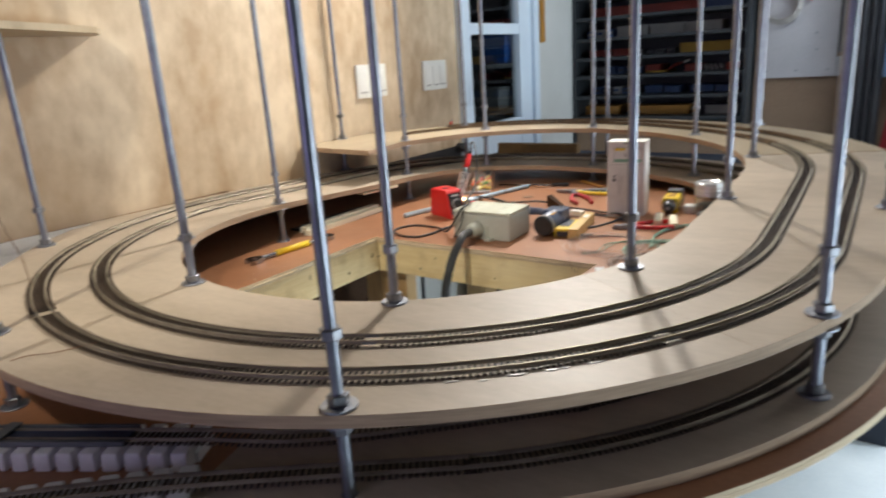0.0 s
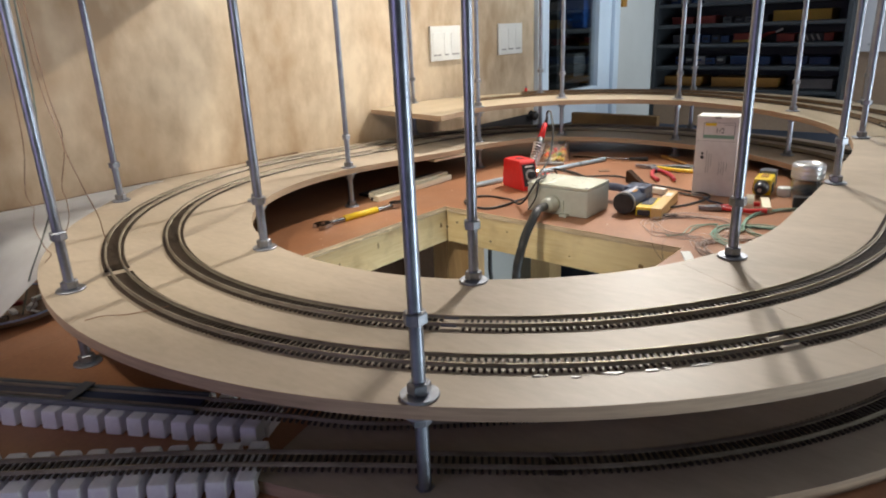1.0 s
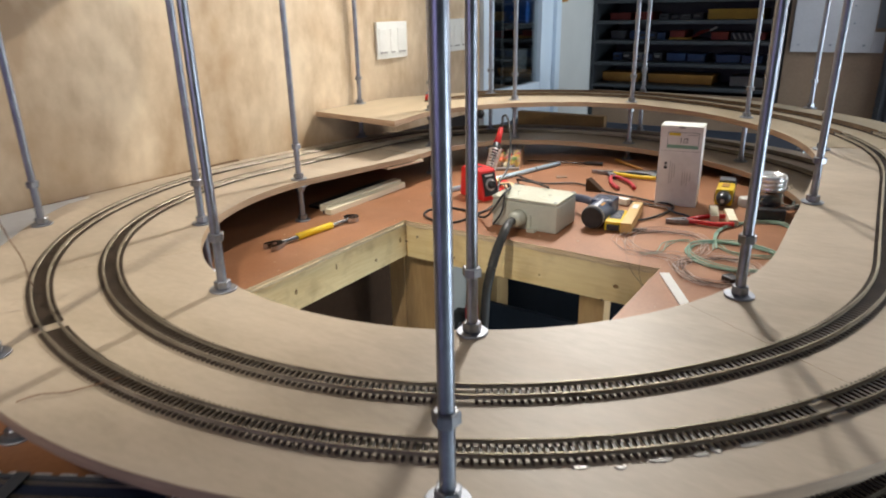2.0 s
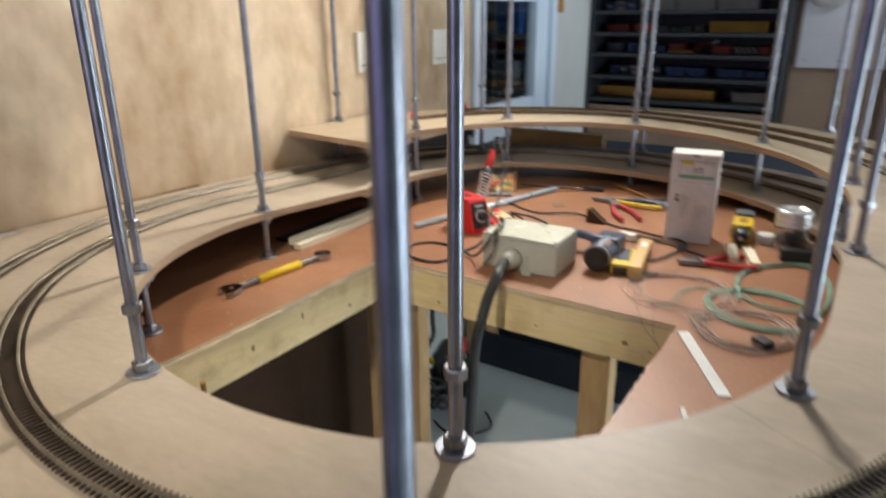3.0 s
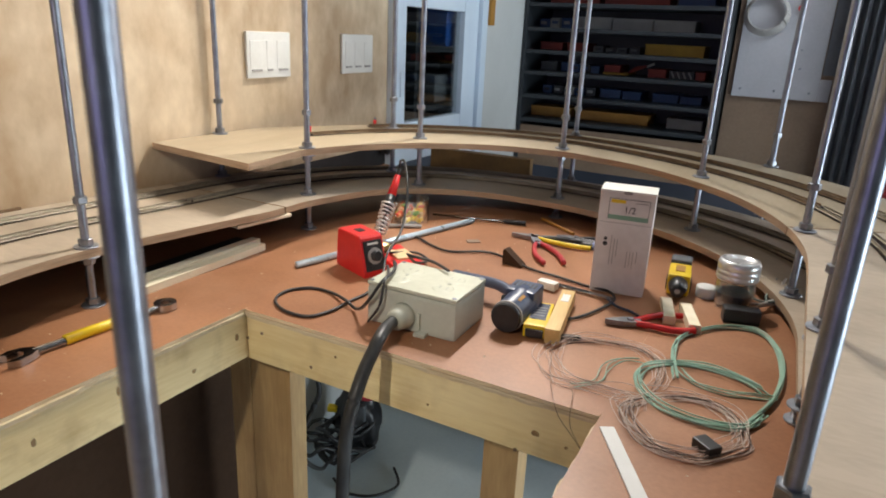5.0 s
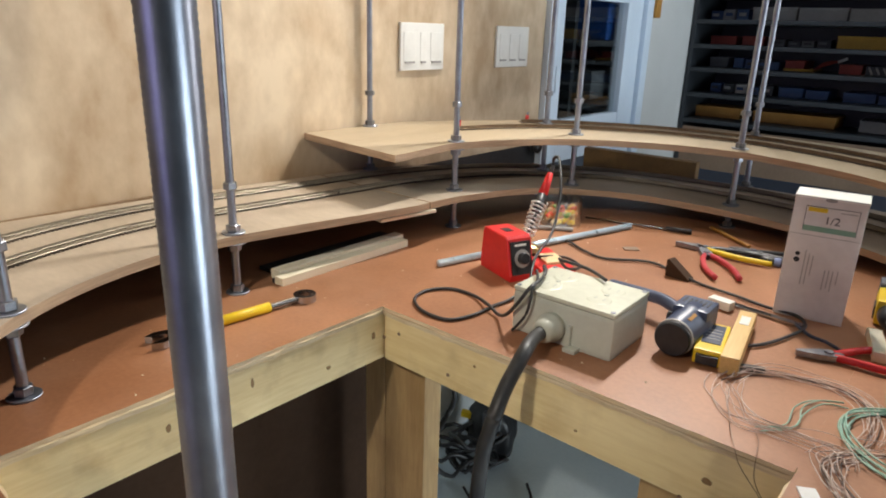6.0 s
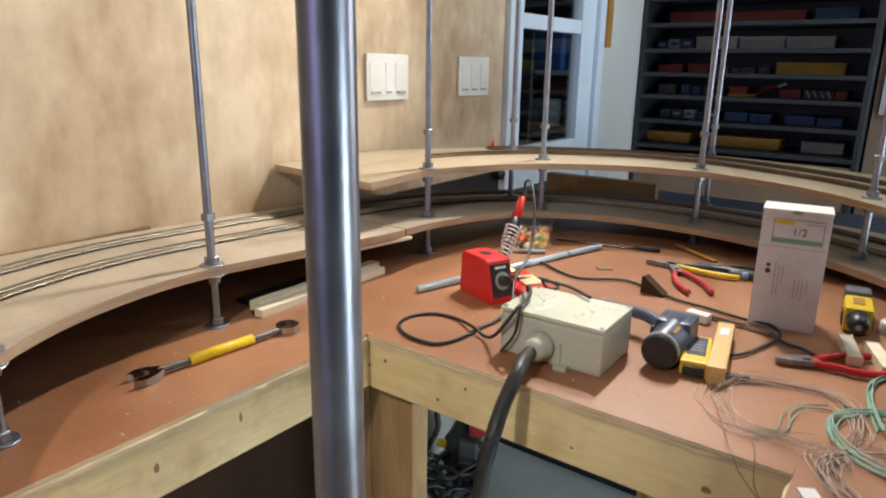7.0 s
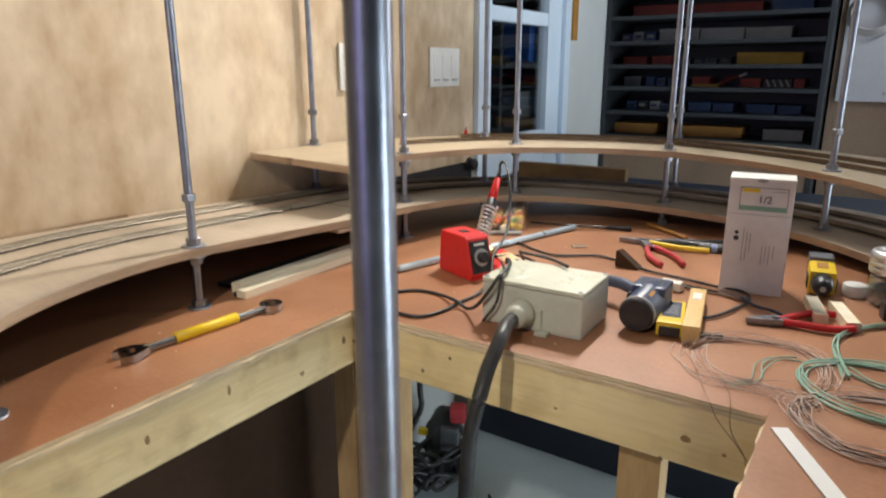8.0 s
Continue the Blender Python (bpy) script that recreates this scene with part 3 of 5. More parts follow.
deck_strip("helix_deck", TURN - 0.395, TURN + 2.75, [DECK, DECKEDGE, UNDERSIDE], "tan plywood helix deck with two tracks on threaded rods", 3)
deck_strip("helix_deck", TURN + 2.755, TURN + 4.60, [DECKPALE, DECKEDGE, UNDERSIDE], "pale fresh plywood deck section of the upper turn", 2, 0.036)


# ---- threaded rods ----
def rod_mesh():
    bm = bmesh.new()
    seg, pitch, length = 20, 0.00175, 0.914
    rings = []
    n = int(length / pitch) * 2
    for i in range(n + 1):
        r = 0.0061 if i % 2 else 0.0059
        z = i * pitch / 2
        rings.append([bm.verts.new((r * math.cos(2 * math.pi * k / seg), r * math.sin(2 * math.pi * k / seg), z)) for k in range(seg)])
    for a, b in zip(rings, rings[1:]):
        for k in range(seg):
            bm.faces.new((a[k], a[(k + 1) % seg], b[(k + 1) % seg], b[k]))
    bm.faces.new(rings[0][::-1])
    bm.faces.new(rings[-1])
    for f in bm.faces:
        f.smooth = True
    me = bpy.data.meshes.new("threaded_bar")
    bm.to_mesh(me)
    bm.free()
    me.materials.append(ROLLED)
    return me


def nut_mesh():
    bm = lathe(bmesh.new(), [(0.0090, 0), (0.0103, 0.0012), (0.0103, 0.0095), (0.0090, 0.0107)], 6)
    me = bpy.data.meshes.new("nut")
    bmesh.ops.recalc_face_normals(bm, faces=bm.faces)
    bm.to_mesh(me)
    bm.free()
    me.materials.append(ZINCNUT)
    return me


def washer_mesh(r=0.0172):
    bm = lathe(bmesh.new(), [(r - 0.0006, 0), (r, 0.0006), (r, 0.0018), (r - 0.0006, 0.0024)], 28)
    me = bpy.data.meshes.new("washer")
    bmesh.ops.recalc_face_normals(bm, faces=bm.faces)
    bm.to_mesh(me)
    bm.free()
    me.materials.append(ZINC)
    return me


ROD, NUT, WASHER = rod_mesh(), nut_mesh(), washer_mesh()


def threaded_rod(x, y, decks, spare=0.066, label="zinc-plated threaded rod with nuts and washers through the deck"):
    t = thing("threaded_rod", pose(x, y, TABLE), label, "threaded rod", "helix rods")
    bar = new("threaded_bar", ROD)
    bar.parent = t
    bar.location = (0, 0, 0.0008)

    def put(name, me, z, turn):
        ob = new(name, me)
        ob.parent, ob.location, ob.rotation_euler = t, (0, 0, z), (0, 0, turn)

    put("washer", WASHER, 0.0, 0)
    put("nut", NUT, 0.0026, random.random())
    for z in decks:
        put("washer", WASHER, z - TABLE + 0.0002, 0)
        put("nut", NUT, z - TABLE + 0.0028, random.random())
        if z - TABLE > 0.04:
            put("washer", WASHER, z - TABLE - PLY - 0.0026, 0)
            put("nut", NUT, z - TABLE - PLY - 0.0135, random.random())
    put("nut", NUT, decks[-1] - TABLE + spare, random.random())
    return t


RODS = [(0.984, 0.838), (1.208, 1.075), (0.648, 0.778), (0.377, 0.953), (0.280, 1.275), (1.105, 0.606), (0.580, 0.536), (1.444, 1.000), (0.140, 0.805), (1.237, 1.510), (1.485, 1.51)]


def station(x, y):
    if y < CY0:
        return (math.atan2(y - CY0, x - CX) % (2 * math.pi) - math.pi) * REF
    if y > CY1:
        return ARC + STRAIGHT + math.atan2(y - CY1, x - CX) * REF
    return ARC + y - CY0 if x > CX else TURN - (y - CY0)


for x, y in RODS:
    v = station(x, y)
    upper = v + TURN if v < 4.6 else v
    decks = [height(v), height(upper)] if 1.4 < v < 4.6 else [height(upper)]
    threaded_rod(x, y, decks)
for x, y in ((1.211, 1.888), (1.010, 2.168), (0.689, 2.214), (0.385, 2.066), (0.277, 1.784), (0.016, 1.795), (0.252, 2.155), (0.651, 2.434), (1.131, 2.412)):
    v = station(x, y)
    threaded_rod(x, y, [height(v), height(v + TURN)], 0.068)

# ---- track ----
GAUGE = 0.0185


def frames_along(pts):
    out = []
    for i, p in enumerate(pts):
        d = (pts[min(i + 1, len(pts) - 1)] - pts[max(i - 1, 0)]).normalized()
        n = Vector((-d.y, d.x, 0)).normalized()
        out.append((p, d, n))
    return out


def resample(pts, step):
    out, acc = [pts[0]], 0.0
    for a, b in zip(pts, pts[1:]):
        l = (b - a).length
        while acc + l >= step:
            t = (step - acc) / l
            a = a.lerp(b, t)
            l = (b - a).length
            out.append(a.copy())
            acc = 0.0
        acc += l
    return out


def rail_bm(frames, off, w=0.0013, h=0.0042, z=0.0022):
    bm = bmesh.new()
    rows = []
    for p, d, n in frames:
        c = p + n * off
        rows.append([bm.verts.new(c + n * a + Vector((0, 0, b))) for a, b in ((-w * 1.3, z), (w * 1.3, z), (w * 0.5, z + 0.001), (w * 0.5, z + h), (-w * 0.5, z + h), (-w * 0.5, z + 0.001))])
    for a, b in zip(rows, rows[1:]):
        for k in range(6):
            bm.faces.new((a[k], a[(k + 1) % 6], b[(k + 1) % 6], b[k]))
    bm.faces.new(rows[0])
    bm.faces.new(rows[-1][::-1])
    return bm


TIEBM = boxbm((0, 0, 0.0011), (0.0026, 0.031, 0.0022), 0.0)
TIEME = bpy.data.meshes.new("sleeper")
TIEBM.to_mesh(TIEME)
TIEBM.free()
TIEME.materials.append(TIE)


JOINTS = [(1.040, 0.724), (1.318, 0.870), (0.567, 0.601)]


def track(name, pts, label, near=None, rail=RAIL):
    t = thing(name, Matrix(), label, "track", "helix tracks")
    fr = frames_along(resample(pts, 0.012))
    for off in (-GAUGE / 2, GAUGE / 2):
        part("rail", rail_bm(fr, off), rail, t)
    for g in JOINTS:
        p, d, n = min(fr, key=lambda k: (k[0].xy - Vector(g)).length)
        if (p.xy - Vector(g)).length < 0.02 and p.z > 0.88:
            for off in (-GAUGE / 2, GAUGE / 2):
                c = p + n * off
                part("rail_joiner", boxbm((c.x, c.y, c.z + 0.0032), (0.016, 0.0034, 0.0026), 0.0004, rz=math.degrees(math.atan2(d.y, d.x))), ZINCNUT, t)
    verts, faces = [], []
    count = 0
    for p, d, n in frames_along(resample(pts, 0.0066)):
        if any((Vector(g) - Vector((p.x, p.y))).length < 0.011 for g in JOINTS):
            continue
        if near and count < 190 and near(p):
            ob = new("sleeper", TIEME)
            ob.parent = t
            ob.matrix_basis = Matrix.Translation(p) @ Matrix.Rotation(math.atan2(d.y, d.x), 4, "Z")
            count += 1
            continue
        k = len(verts)
        for a, b, h in ((-1, -1, 0), (1, -1, 0), (1, 1, 0), (-1, 1, 0), (-1, -1, 1), (1, -1, 1), (1, 1, 1), (-1, 1, 1)):
            verts.append(p + d * (a * 0.0013) + n * (b * 0.0155) + Vector((0, 0, h * 0.0022)))
        faces += [tuple(k + i for i in q) for q in ((4, 5, 6, 7), (0, 1, 5, 4), (1, 2, 6, 5), (2, 3, 7, 6), (3, 0, 4, 7))]
    if verts:
        me = bpy.data.meshes.new("sleeper_strip")
        me.from_pydata([tuple(v) for v in verts], [], faces)
        me.materials.append(TIE)
        ob = new("sleeper_strip", me)
        ob.parent = t
        tagged(ob, kind="stuff")
    return t


r_a = table_of([(1.2, 0.709), (1.7, 0.707), (2.2, 0.705), (2.7, 0.695), (3.21, 0.688), (3.41, 0.689), (3.65, 0.696), (3.89, 0.709), (4.13, 0.704), (4.37, 0.680), (4.61, 0.676), (4.87, 0.680), (4.93, 0.678), (TURN + 0.23, 0.678), (TURN + 0.49, 0.684), (TURN + 0.75, 0.683), (TURN + 1.00, 0.686), (TURN + 1.25, 0.690), (TURN + 1.50, 0.691), (TURN + 1.75, 0.690), (TURN + 2.00, 0.687), (TURN + 2.25, 0.683), (TURN + 2.51, 0.679), (TURN + 2.78, 0.685), (TURN + 3.02, 0.689), (TURN + 3.27, 0.692), (TURN + 3.51, 0.692), (TURN + 3.75, 0.699), (TURN + 3.98, 0.700), (TURN + 4.21, 0.699), (TURN + 4.44, 0.687)])
r_b = table_of([(1.2, 0.628), (1.7, 0.622), (2.2, 0.616), (2.7, 0.605), (3.21, 0.598), (3.41, 0.598), (3.65, 0.604), (3.89, 0.617), (4.13, 0.612), (4.37, 0.588), (4.61, 0.581), (4.87, 0.583), (4.93, 0.582), (TURN + 0.22, 0.587), (TURN + 0.49, 0.597), (TURN + 0.74, 0.598), (TURN + 1.00, 0.603), (TURN + 1.25, 0.608), (TURN + 1.50, 0.608), (TURN + 1.75, 0.606), (TURN + 2.00, 0.602), (TURN + 2.25, 0.597), (TURN + 2.51, 0.591), (TURN + 2.78, 0.596), (TURN + 3.03, 0.601), (TURN + 3.27, 0.604), (TURN + 3.51, 0.605), (TURN + 3.75, 0.612), (TURN + 3.98, 0.615), (TURN + 4.21, 0.614), (TURN + 4.43, 0.602)])


def on_deck(v0, v1, rad, lift=0.0003):
    n = round((v1 - v0) / 0.01)
    pts = []
    for i in range(n + 1):
        v = v0 + (v1 - v0) * i / n
        p = oval(v, rad(v))
        pts.append(Vector((p.x, p.y, height(v) + lift)))
    return pts


FOAMTOP = 0.822
lead_a = [Vector(p) for p in ((0.50, 0.125, FOAMTOP), (0.65, 0.258, FOAMTOP), (0.80, 0.391, FOAMTOP), (0.945, 0.519, FOAMTOP - 0.002))]
lead_b = [Vector(p) for p in ((0.34, 0.276, FOAMTOP), (0.50, 0.365, FOAMTOP), (0.68, 0.465, FOAMTOP), (0.90, 0.588, FOAMTOP - 0.001), (1.02, 0.665, 0.8155))]
track("outer_track", curve_points(lead_a + on_deck(1.42, 1.5, r_a)[1:], 6) + on_deck(1.51, TURN - 0.3, r_a), "lower outer model railway track leading in over foam risers")
track("inner_track", curve_points(lead_b + on_deck(1.56, 1.62, r_b)[1:], 6) + on_deck(1.63, TURN - 0.3, r_b), "lower inner model railway track leading in over foam risers")
track("outer_track", on_deck(TURN - 0.3, TURN + 2.9, r_a), "outer model railway track with dark sleepers on the deck", near=lambda p: p.y < 0.9 and 0.6 < p.x)
track("inner_track", on_deck(TURN - 0.3, TURN + 2.9, r_b), "inner model railway track with dark sleepers on the deck", near=lambda p: p.y < 0.95 and 0.6 < p.x)

track("outer_track", on_deck(TURN + 2.9, TURN + 4.095, r_a), "tarnished outer model railway track ending on the pale upper deck", rail=DULLRAIL)
track("inner_track", on_deck(TURN + 2.9, TURN + 4.29, r_b), "tarnished inner model railway track ending on the pale upper deck", rail=DULLRAIL)

# dried glue beside the outer track
for x, y, l, w, turn in ((1.219, 0.731, 0.020, 0.006, 42), (1.243, 0.753, 0.014, 0.005, 46), (1.252, 0.764, 0.008, 0.006, 30), (1.274, 0.788, 0.024, 0.005, 48), (1.196, 0.706, 0.010, 0.004, 40), (1.170, 0.690, 0.014, 0.003, 36)):
    v = station(x, y) + TURN
    bm = lathe(bmesh.new(), [(1.0, 0.0), (0.96, 0.0004), (0.80, 0.0007)], 14)
    for q in bm.verts:
        k = 1 + 0.35 * noise.noise(Vector((q.co.x * 2 + x * 90, q.co.y * 2, 0.4)))
        q.co = Vector((q.co.x * l * 0.5 * k, q.co.y * w * 0.5 * k, q.co.z))
    ob = part("glue_smear", bm, GLUE)
    ob.matrix_world = pose(x, y, height(v) + 0.0002, 0, 0, turn)
    tagged(ob, "dried smear of white glue on the plywood deck", "glue smear", "glue smears")
# small things at the back of the upper deck
zt = height(TURN + 4.3)
for x, y in ((0.150, 1.945), (0.194, 2.155)):
    tag_ = thing("wire_connector", pose(x, y, zt + 0.0003, 0, 0, 60), "small red crimp connector at a track end on the upper deck", "wire connector", "crimp connectors")
    smooth(part("sleeve", rod_between(bmesh.new(), (0, 0, 0.0), (0.002, 0, 0.016), 0.0048, 0.0040, 12), RED, tag_))
    part("tab", boxbm((0.002, 0, 0.019), (0.005, 0.001, 0.008), 0.0002), ZINC, tag_)


# ---- foam risers under the lead-in tracks ----
def foam_row(a, b, n, label, start=0.0):
    a, b = Vector(a), Vector(b)
    d = (b - a).normalized()
    turn = math.degrees(math.atan2(d.y, d.x))
    riser = thing("foam_riser", pose(a.x, a.y, TABLE, 0, 0, turn), label, "foam riser", "foam risers")
    pitch = (b - a).length / n
    for i in range(n):
        block = boxbm((pitch * (i + 0.5), 0, 0.0105), (pitch - 0.0065, 0.066, 0.021), 0.0035, taper=0.93)
        part("foam_block", block, FOAM, riser)
    part("foam_spine", boxbm((pitch * n / 2, 0, 0.006), (pitch * n, 0.03, 0.012)), FOAM, riser)


foam_row((0.50, 0.125, 0), (0.967, 0.5385, 0), 24, "row of white foam riser blocks under the outer lead-in track")
foam_row((0.34, 0.276, 0), (0.905, 0.591, 0), 25, "row of white foam riser blocks under the inner lead-in track")
straight = thing("rerailer", pose(0.60, 0.4206, FOAMTOP, 0, 0, 29.2), "grey plastic-framed straight track section on the foam riser", "track section")
part("side_frame", boxbm((0.12, 0.0165, 0.003), (0.30, 0.005, 0.006), 0.001), GREYBOXES, straight)
part("side_frame", boxbm((0.12, -0.0165, 0.003), (0.30, 0.005, 0.006), 0.001), GREYBOXES, straight)
part("cross_bar", boxbm((0.12, 0.0, 0.0078), (0.014, 0.038, 0.0016), 0.0005), GREYBOXES, straight)
part("infill", boxbm((0.12, 0.0, 0.0032), (0.298, 0.013, 0.0024)), NAVY, straight)

# white sheet between the wall and the deck, folding down to the bench
bm = bmesh.new()
rows = []
for i in range(50):
    y = 0.40 + 0.55 * i / 49
    span = 0.770 ** 2 - (CY0 - y) ** 2
    reach = min(0.42, CX - math.sqrt(span) - 0.003 if span > 0.02 else 0.42)
    fall = min(1.0, max(0.0, (0.60 - y) / 0.18))
    fall = fall * fall * (3 - 2 * fall)
    row = []
    for k in range(22):
        q = k / 21
        crease = noise.noise((q * 4, y * 9, 0.3)) + 0.5 * noise.noise((q * 9, y * 24, 2.1))
        row.append(bm.verts.new((0.011 + (reach - 0.011) * q, y, max(0.8025, 0.8960 - 0.092 * fall + 0.0015 * crease + 0.006 * crease * fall))))
    rows.append(row)
for a, b in zip(rows, rows[1:]):
    for k in range(21):
        bm.faces.new((a[k], a[k + 1], b[k + 1], b[k]))
bmesh.ops.solidify(bm, geom=bm.faces, thickness=0.0012)
tagged(smooth(part("white_sheet", bm, WHITEPAPER)), "creased white sheet along the wall folded down to the bench", "sheet")
tagged(part("wall_lath", boxbm((0.006, 0.88, 0.8925), (0.008, 0.92, 0.007), 0.0015), DARKLATH), "thin dark brown wooden lath along the foot of the plywood wall", "lath")
tray_ = thing("parts_tray", pose(0.30, 0.535, TABLE), "shallow round blue-rimmed tray with small brown parts", "tray")
bm = lathe(bmesh.new(), [(0.066, 0.0005), (0.080, 0.004), (0.086, 0.013), (0.084, 0.0138), (0.078, 0.006), (0.064, 0.0025)], 40)
smooth(part("tray_body", bm, BROWNPLY, tray_))
ring_pts = [Vector((0.0858 * math.cos(a * 0.16), 0.0858 * math.sin(a * 0.16), 0.0142)) for a in range(41)]
smooth(part("rim", tube(bmesh.new(), ring_pts, 0.0016, 6), BLUERIM, tray_, "pale blue plastic rim"))
for i in range(9):
    a, r = i * 2.4, 0.018 + 0.005 * i
    part("small_part", boxbm((r * math.cos(a), r * math.sin(a), 0.0062), (0.018, 0.008, 0.006), 0.001, rz=i * 47), (WHITEPAPER, DULLRED, CHROME)[i % 3], tray_)

# shelf on the wall
bm = prism(bmesh.new(), [(0.003, 0.25), (0.47, 0.25), (0.42, 0.42), (0.273, 0.654), (0.16, 0.90), (0.085, 1.02), (0.044, 1.05), (0.003, 1.055)], 1.296, 1.309)
tagged(part("upper_deck_shelf", bm, DECKPALE), "pale plywood upper deck board by the wall", "deck board")


# ---- wires hanging by the helix ----
def wire(name, pts, r, material, label, category="wire", group="", n=8, seg=6):
    ob = smooth(part(name, tube(bmesh.new(), [p + Vector((0.009, 0.003, 0)) for p in curve_points(pts, n)], r, seg), material))
    return tagged(ob, label, category, group)


HANG = "thin twisted wire hanging beside the helix rods"
WIRES = "hanging wires"
wire("hanging_wire", [(0.44, 0.58, 1.60), (0.462, 0.583, 1.30), (0.478, 0.583, 1.147), (0.497, 0.583, 1.101), (0.511, 0.583, 1.068), (0.475, 0.583, 1.014), (0.480, 0.583, 0.995), (0.472, 0.583, 0.966), (0.430, 0.583, 0.930), (0.40, 0.58, 0.907)], 0.0007, COPPER, HANG, group=WIRES)
wire("hanging_wire", [(0.46, 0.58, 1.60), (0.482, 0.583, 1.30), (0.496, 0.583, 1.147), (0.515, 0.583, 1.092), (0.511, 0.583, 1.068), (0.530, 0.590, 1.011), (0.515, 0.605, 0.975), (0.470, 0.625, 0.935), (0.434, 0.642, 0.909)], 0.0007, COPPER, HANG, group=WIRES)
wire("hanging_wire", [(0.46, 0.555, 1.60), (0.461, 0.556, 1.30), (0.459, 0.557, 1.149), (0.449, 0.557, 1.069), (0.413, 0.557, 1.003), (0.430, 0.557, 0.982), (0.414, 0.557, 0.955), (0.437, 0.557, 0.926), (0.453, 0.557, 0.919), (0.390, 0.557, 0.882), (0.36, 0.55, 0.83), (0.35, 0.54, 0.812)], 0.0007, COPPER, HANG, group=WIRES)
wire("hanging_wire", [(0.572, 0.547, 1.60), (0.566, 0.547, 1.30), (0.556, 0.547, 1.151), (0.532, 0.547, 1.056), (0.536, 0.547, 1.017), (0.505, 0.547, 0.980), (0.450, 0.545, 0.93), (0.40, 0.54, 0.88), (0.36, 0.53, 0.815)], 0.0011, GREENGREY, HANG, group=WIRES)
wire("loose_wire", [(0.692, 0.500, 0.9052), (0.697, 0.517, 0.9055), (0.718, 0.538, 0.9055), (0.735, 0.576, 0.9060)], 0.0006, COPPER, "short loose copper wire lying on the deck")
for pts in ([(0.921, 1.509, 0.805), (0.933, 1.466, 0.804), (0.950, 1.421, 0.804), (0.966, 1.386, 0.803), (0.976, 1.380, 0.788), (0.996, 1.380, 0.766), (1.014, 1.381, 0.744)], [(0.963, 1.440, 0.805), (0.980, 1.415, 0.804), (0.987, 1.386, 0.803), (0.991, 1.380, 0.779), (1.006, 1.380, 0.755), (1.009, 1.381, 0.742)]):
    wire("loose_wire", pts, 0.0004, COPPER, "thin bare wire hanging over the bench edge", group="loose wires")


# ---- things on the bench ----
def on_bench(name, x, y, turn, label, category, group=""):
    return thing(name, pose(x + 0.009, y + 0.003, TABLE, 0, 0, turn), label, category, group)


# combination wrench
w = on_bench("combination_wrench", 0.362, 1.218, 86, "long polished combination wrench with a yellow grip sleeve", "wrench")
bm = bmesh.new()
rod_between(bm, (-0.09, 0, 0.0055), (0.088, 0, 0.0055), 0.0055, 0.005, 12)
part("shank", bm, CHROME, w)
smooth(part("grip_sleeve", rod_between(bmesh.new(), (-0.048, 0, 0.007), (0.045, 0, 0.007), 0.0072, 0.0072, 14), YELLOW, w, "yellow grip sleeve"))
bm = bmesh.new()
ring = []
for i in range(24):
    a = 2 * math.pi * i / 24
    ring.append([bm.verts.new((0.104 + r * math.cos(a), r * math.sin(a), z)) for r, z in ((0.0165, 0.001), (0.0165, 0.0115), (0.0095, 0.0115), (0.0095, 0.001))])
for i in range(24):
    a, b = ring[i], ring[(i + 1) % 24]
    for k in range(4):
        bm.faces.new((a[k], a[(k + 1) % 4], b[(k + 1) % 4], b[k]))
part("ring_end", bm, CHROME, w)
bm = prism(bmesh.new(), [(-0.085, -0.006), (-0.085, 0.006), (-0.097, 0.015), (-0.112, 0.0175), (-0.124, 0.012), (-0.118, 0.007), (-0.104, 0.007), (-0.100, 0.0), (-0.104, -0.007), (-0.118, -0.009), (-0.126, -0.013), (-0.113, -0.0185), (-0.097, -0.014)], 0.001, 0.0105)
part("jaw", bm, CHROME, w)

# pale wooden strips
s = on_bench("wooden_strip", 0.289, 1.474, 91, "pale square-cut wooden strips lying by the deck", "wooden strip")
part("strip", boxbm((0, 0, 0.0065), (0.285, 0.020, 0.013), 0.001), PALEWOOD, s)
part("strip", boxbm((0.012, 0.0245, 0.008), (0.285, 0.022, 0.016), 0.001), PALEWOOD, s)
part("base_strip", boxbm((0.020, 0.062, 0.003), (0.28, 0.040, 0.006), 0.001), BLACK, s, "dark backing strip")
part("end_block", boxbm((-0.137, 0.013, 0.004), (0.012, 0.006, 0.008), 0.001), BLACK, s)
tagged(part("shim", boxbm((0.302, 1.612, height(4.62) - PLY - 0.0065), (0.034, 0.125, 0.006), 0.0008, rz=-9), PALEWOOD), "thin pale wooden shim under the deck edge", "shim")

# steel tube
bm = tube(bmesh.new(), [Vector((0.420, 1.576, TABLE + 0.0066)), Vector((0.484, 1.808, TABLE + 0.0066)), Vector((0.548, 2.040, TABLE + 0.0066))], 0.0062, 16)
tagged(smooth(part("steel_tube", bm, SILVER)), "thin pale steel tube lying on the bench", "tube")

# soldering station
st = on_bench("soldering_station", 0.503, 1.642, -22, "small red soldering station with a black control panel", "soldering station")
bm = bmesh.new()
prof = [(-0.050, 0.0), (0.050, 0.0), (0.053, 0.011), (0.035, 0.075), (0.030, 0.080), (-0.041, 0.080), (-0.047, 0.074), (-0.052, 0.01)]
sides = []
for y, k in ((-0.026, 0.96), (-0.024, 1.0), (0.024, 1.0), (0.026, 0.96)):
    sides.append([bm.verts.new((x * k, y, 0.040 + (z - 0.040) * k)) for x, z in prof])
for a, b in zip(sides, sides[1:]):
    for i in range(8):
        bm.faces.new((a[i], a[(i + 1) % 8], b[(i + 1) % 8], b[i]))
bm.faces.new(sides[0])
bm.faces.new(sides[-1][::-1])
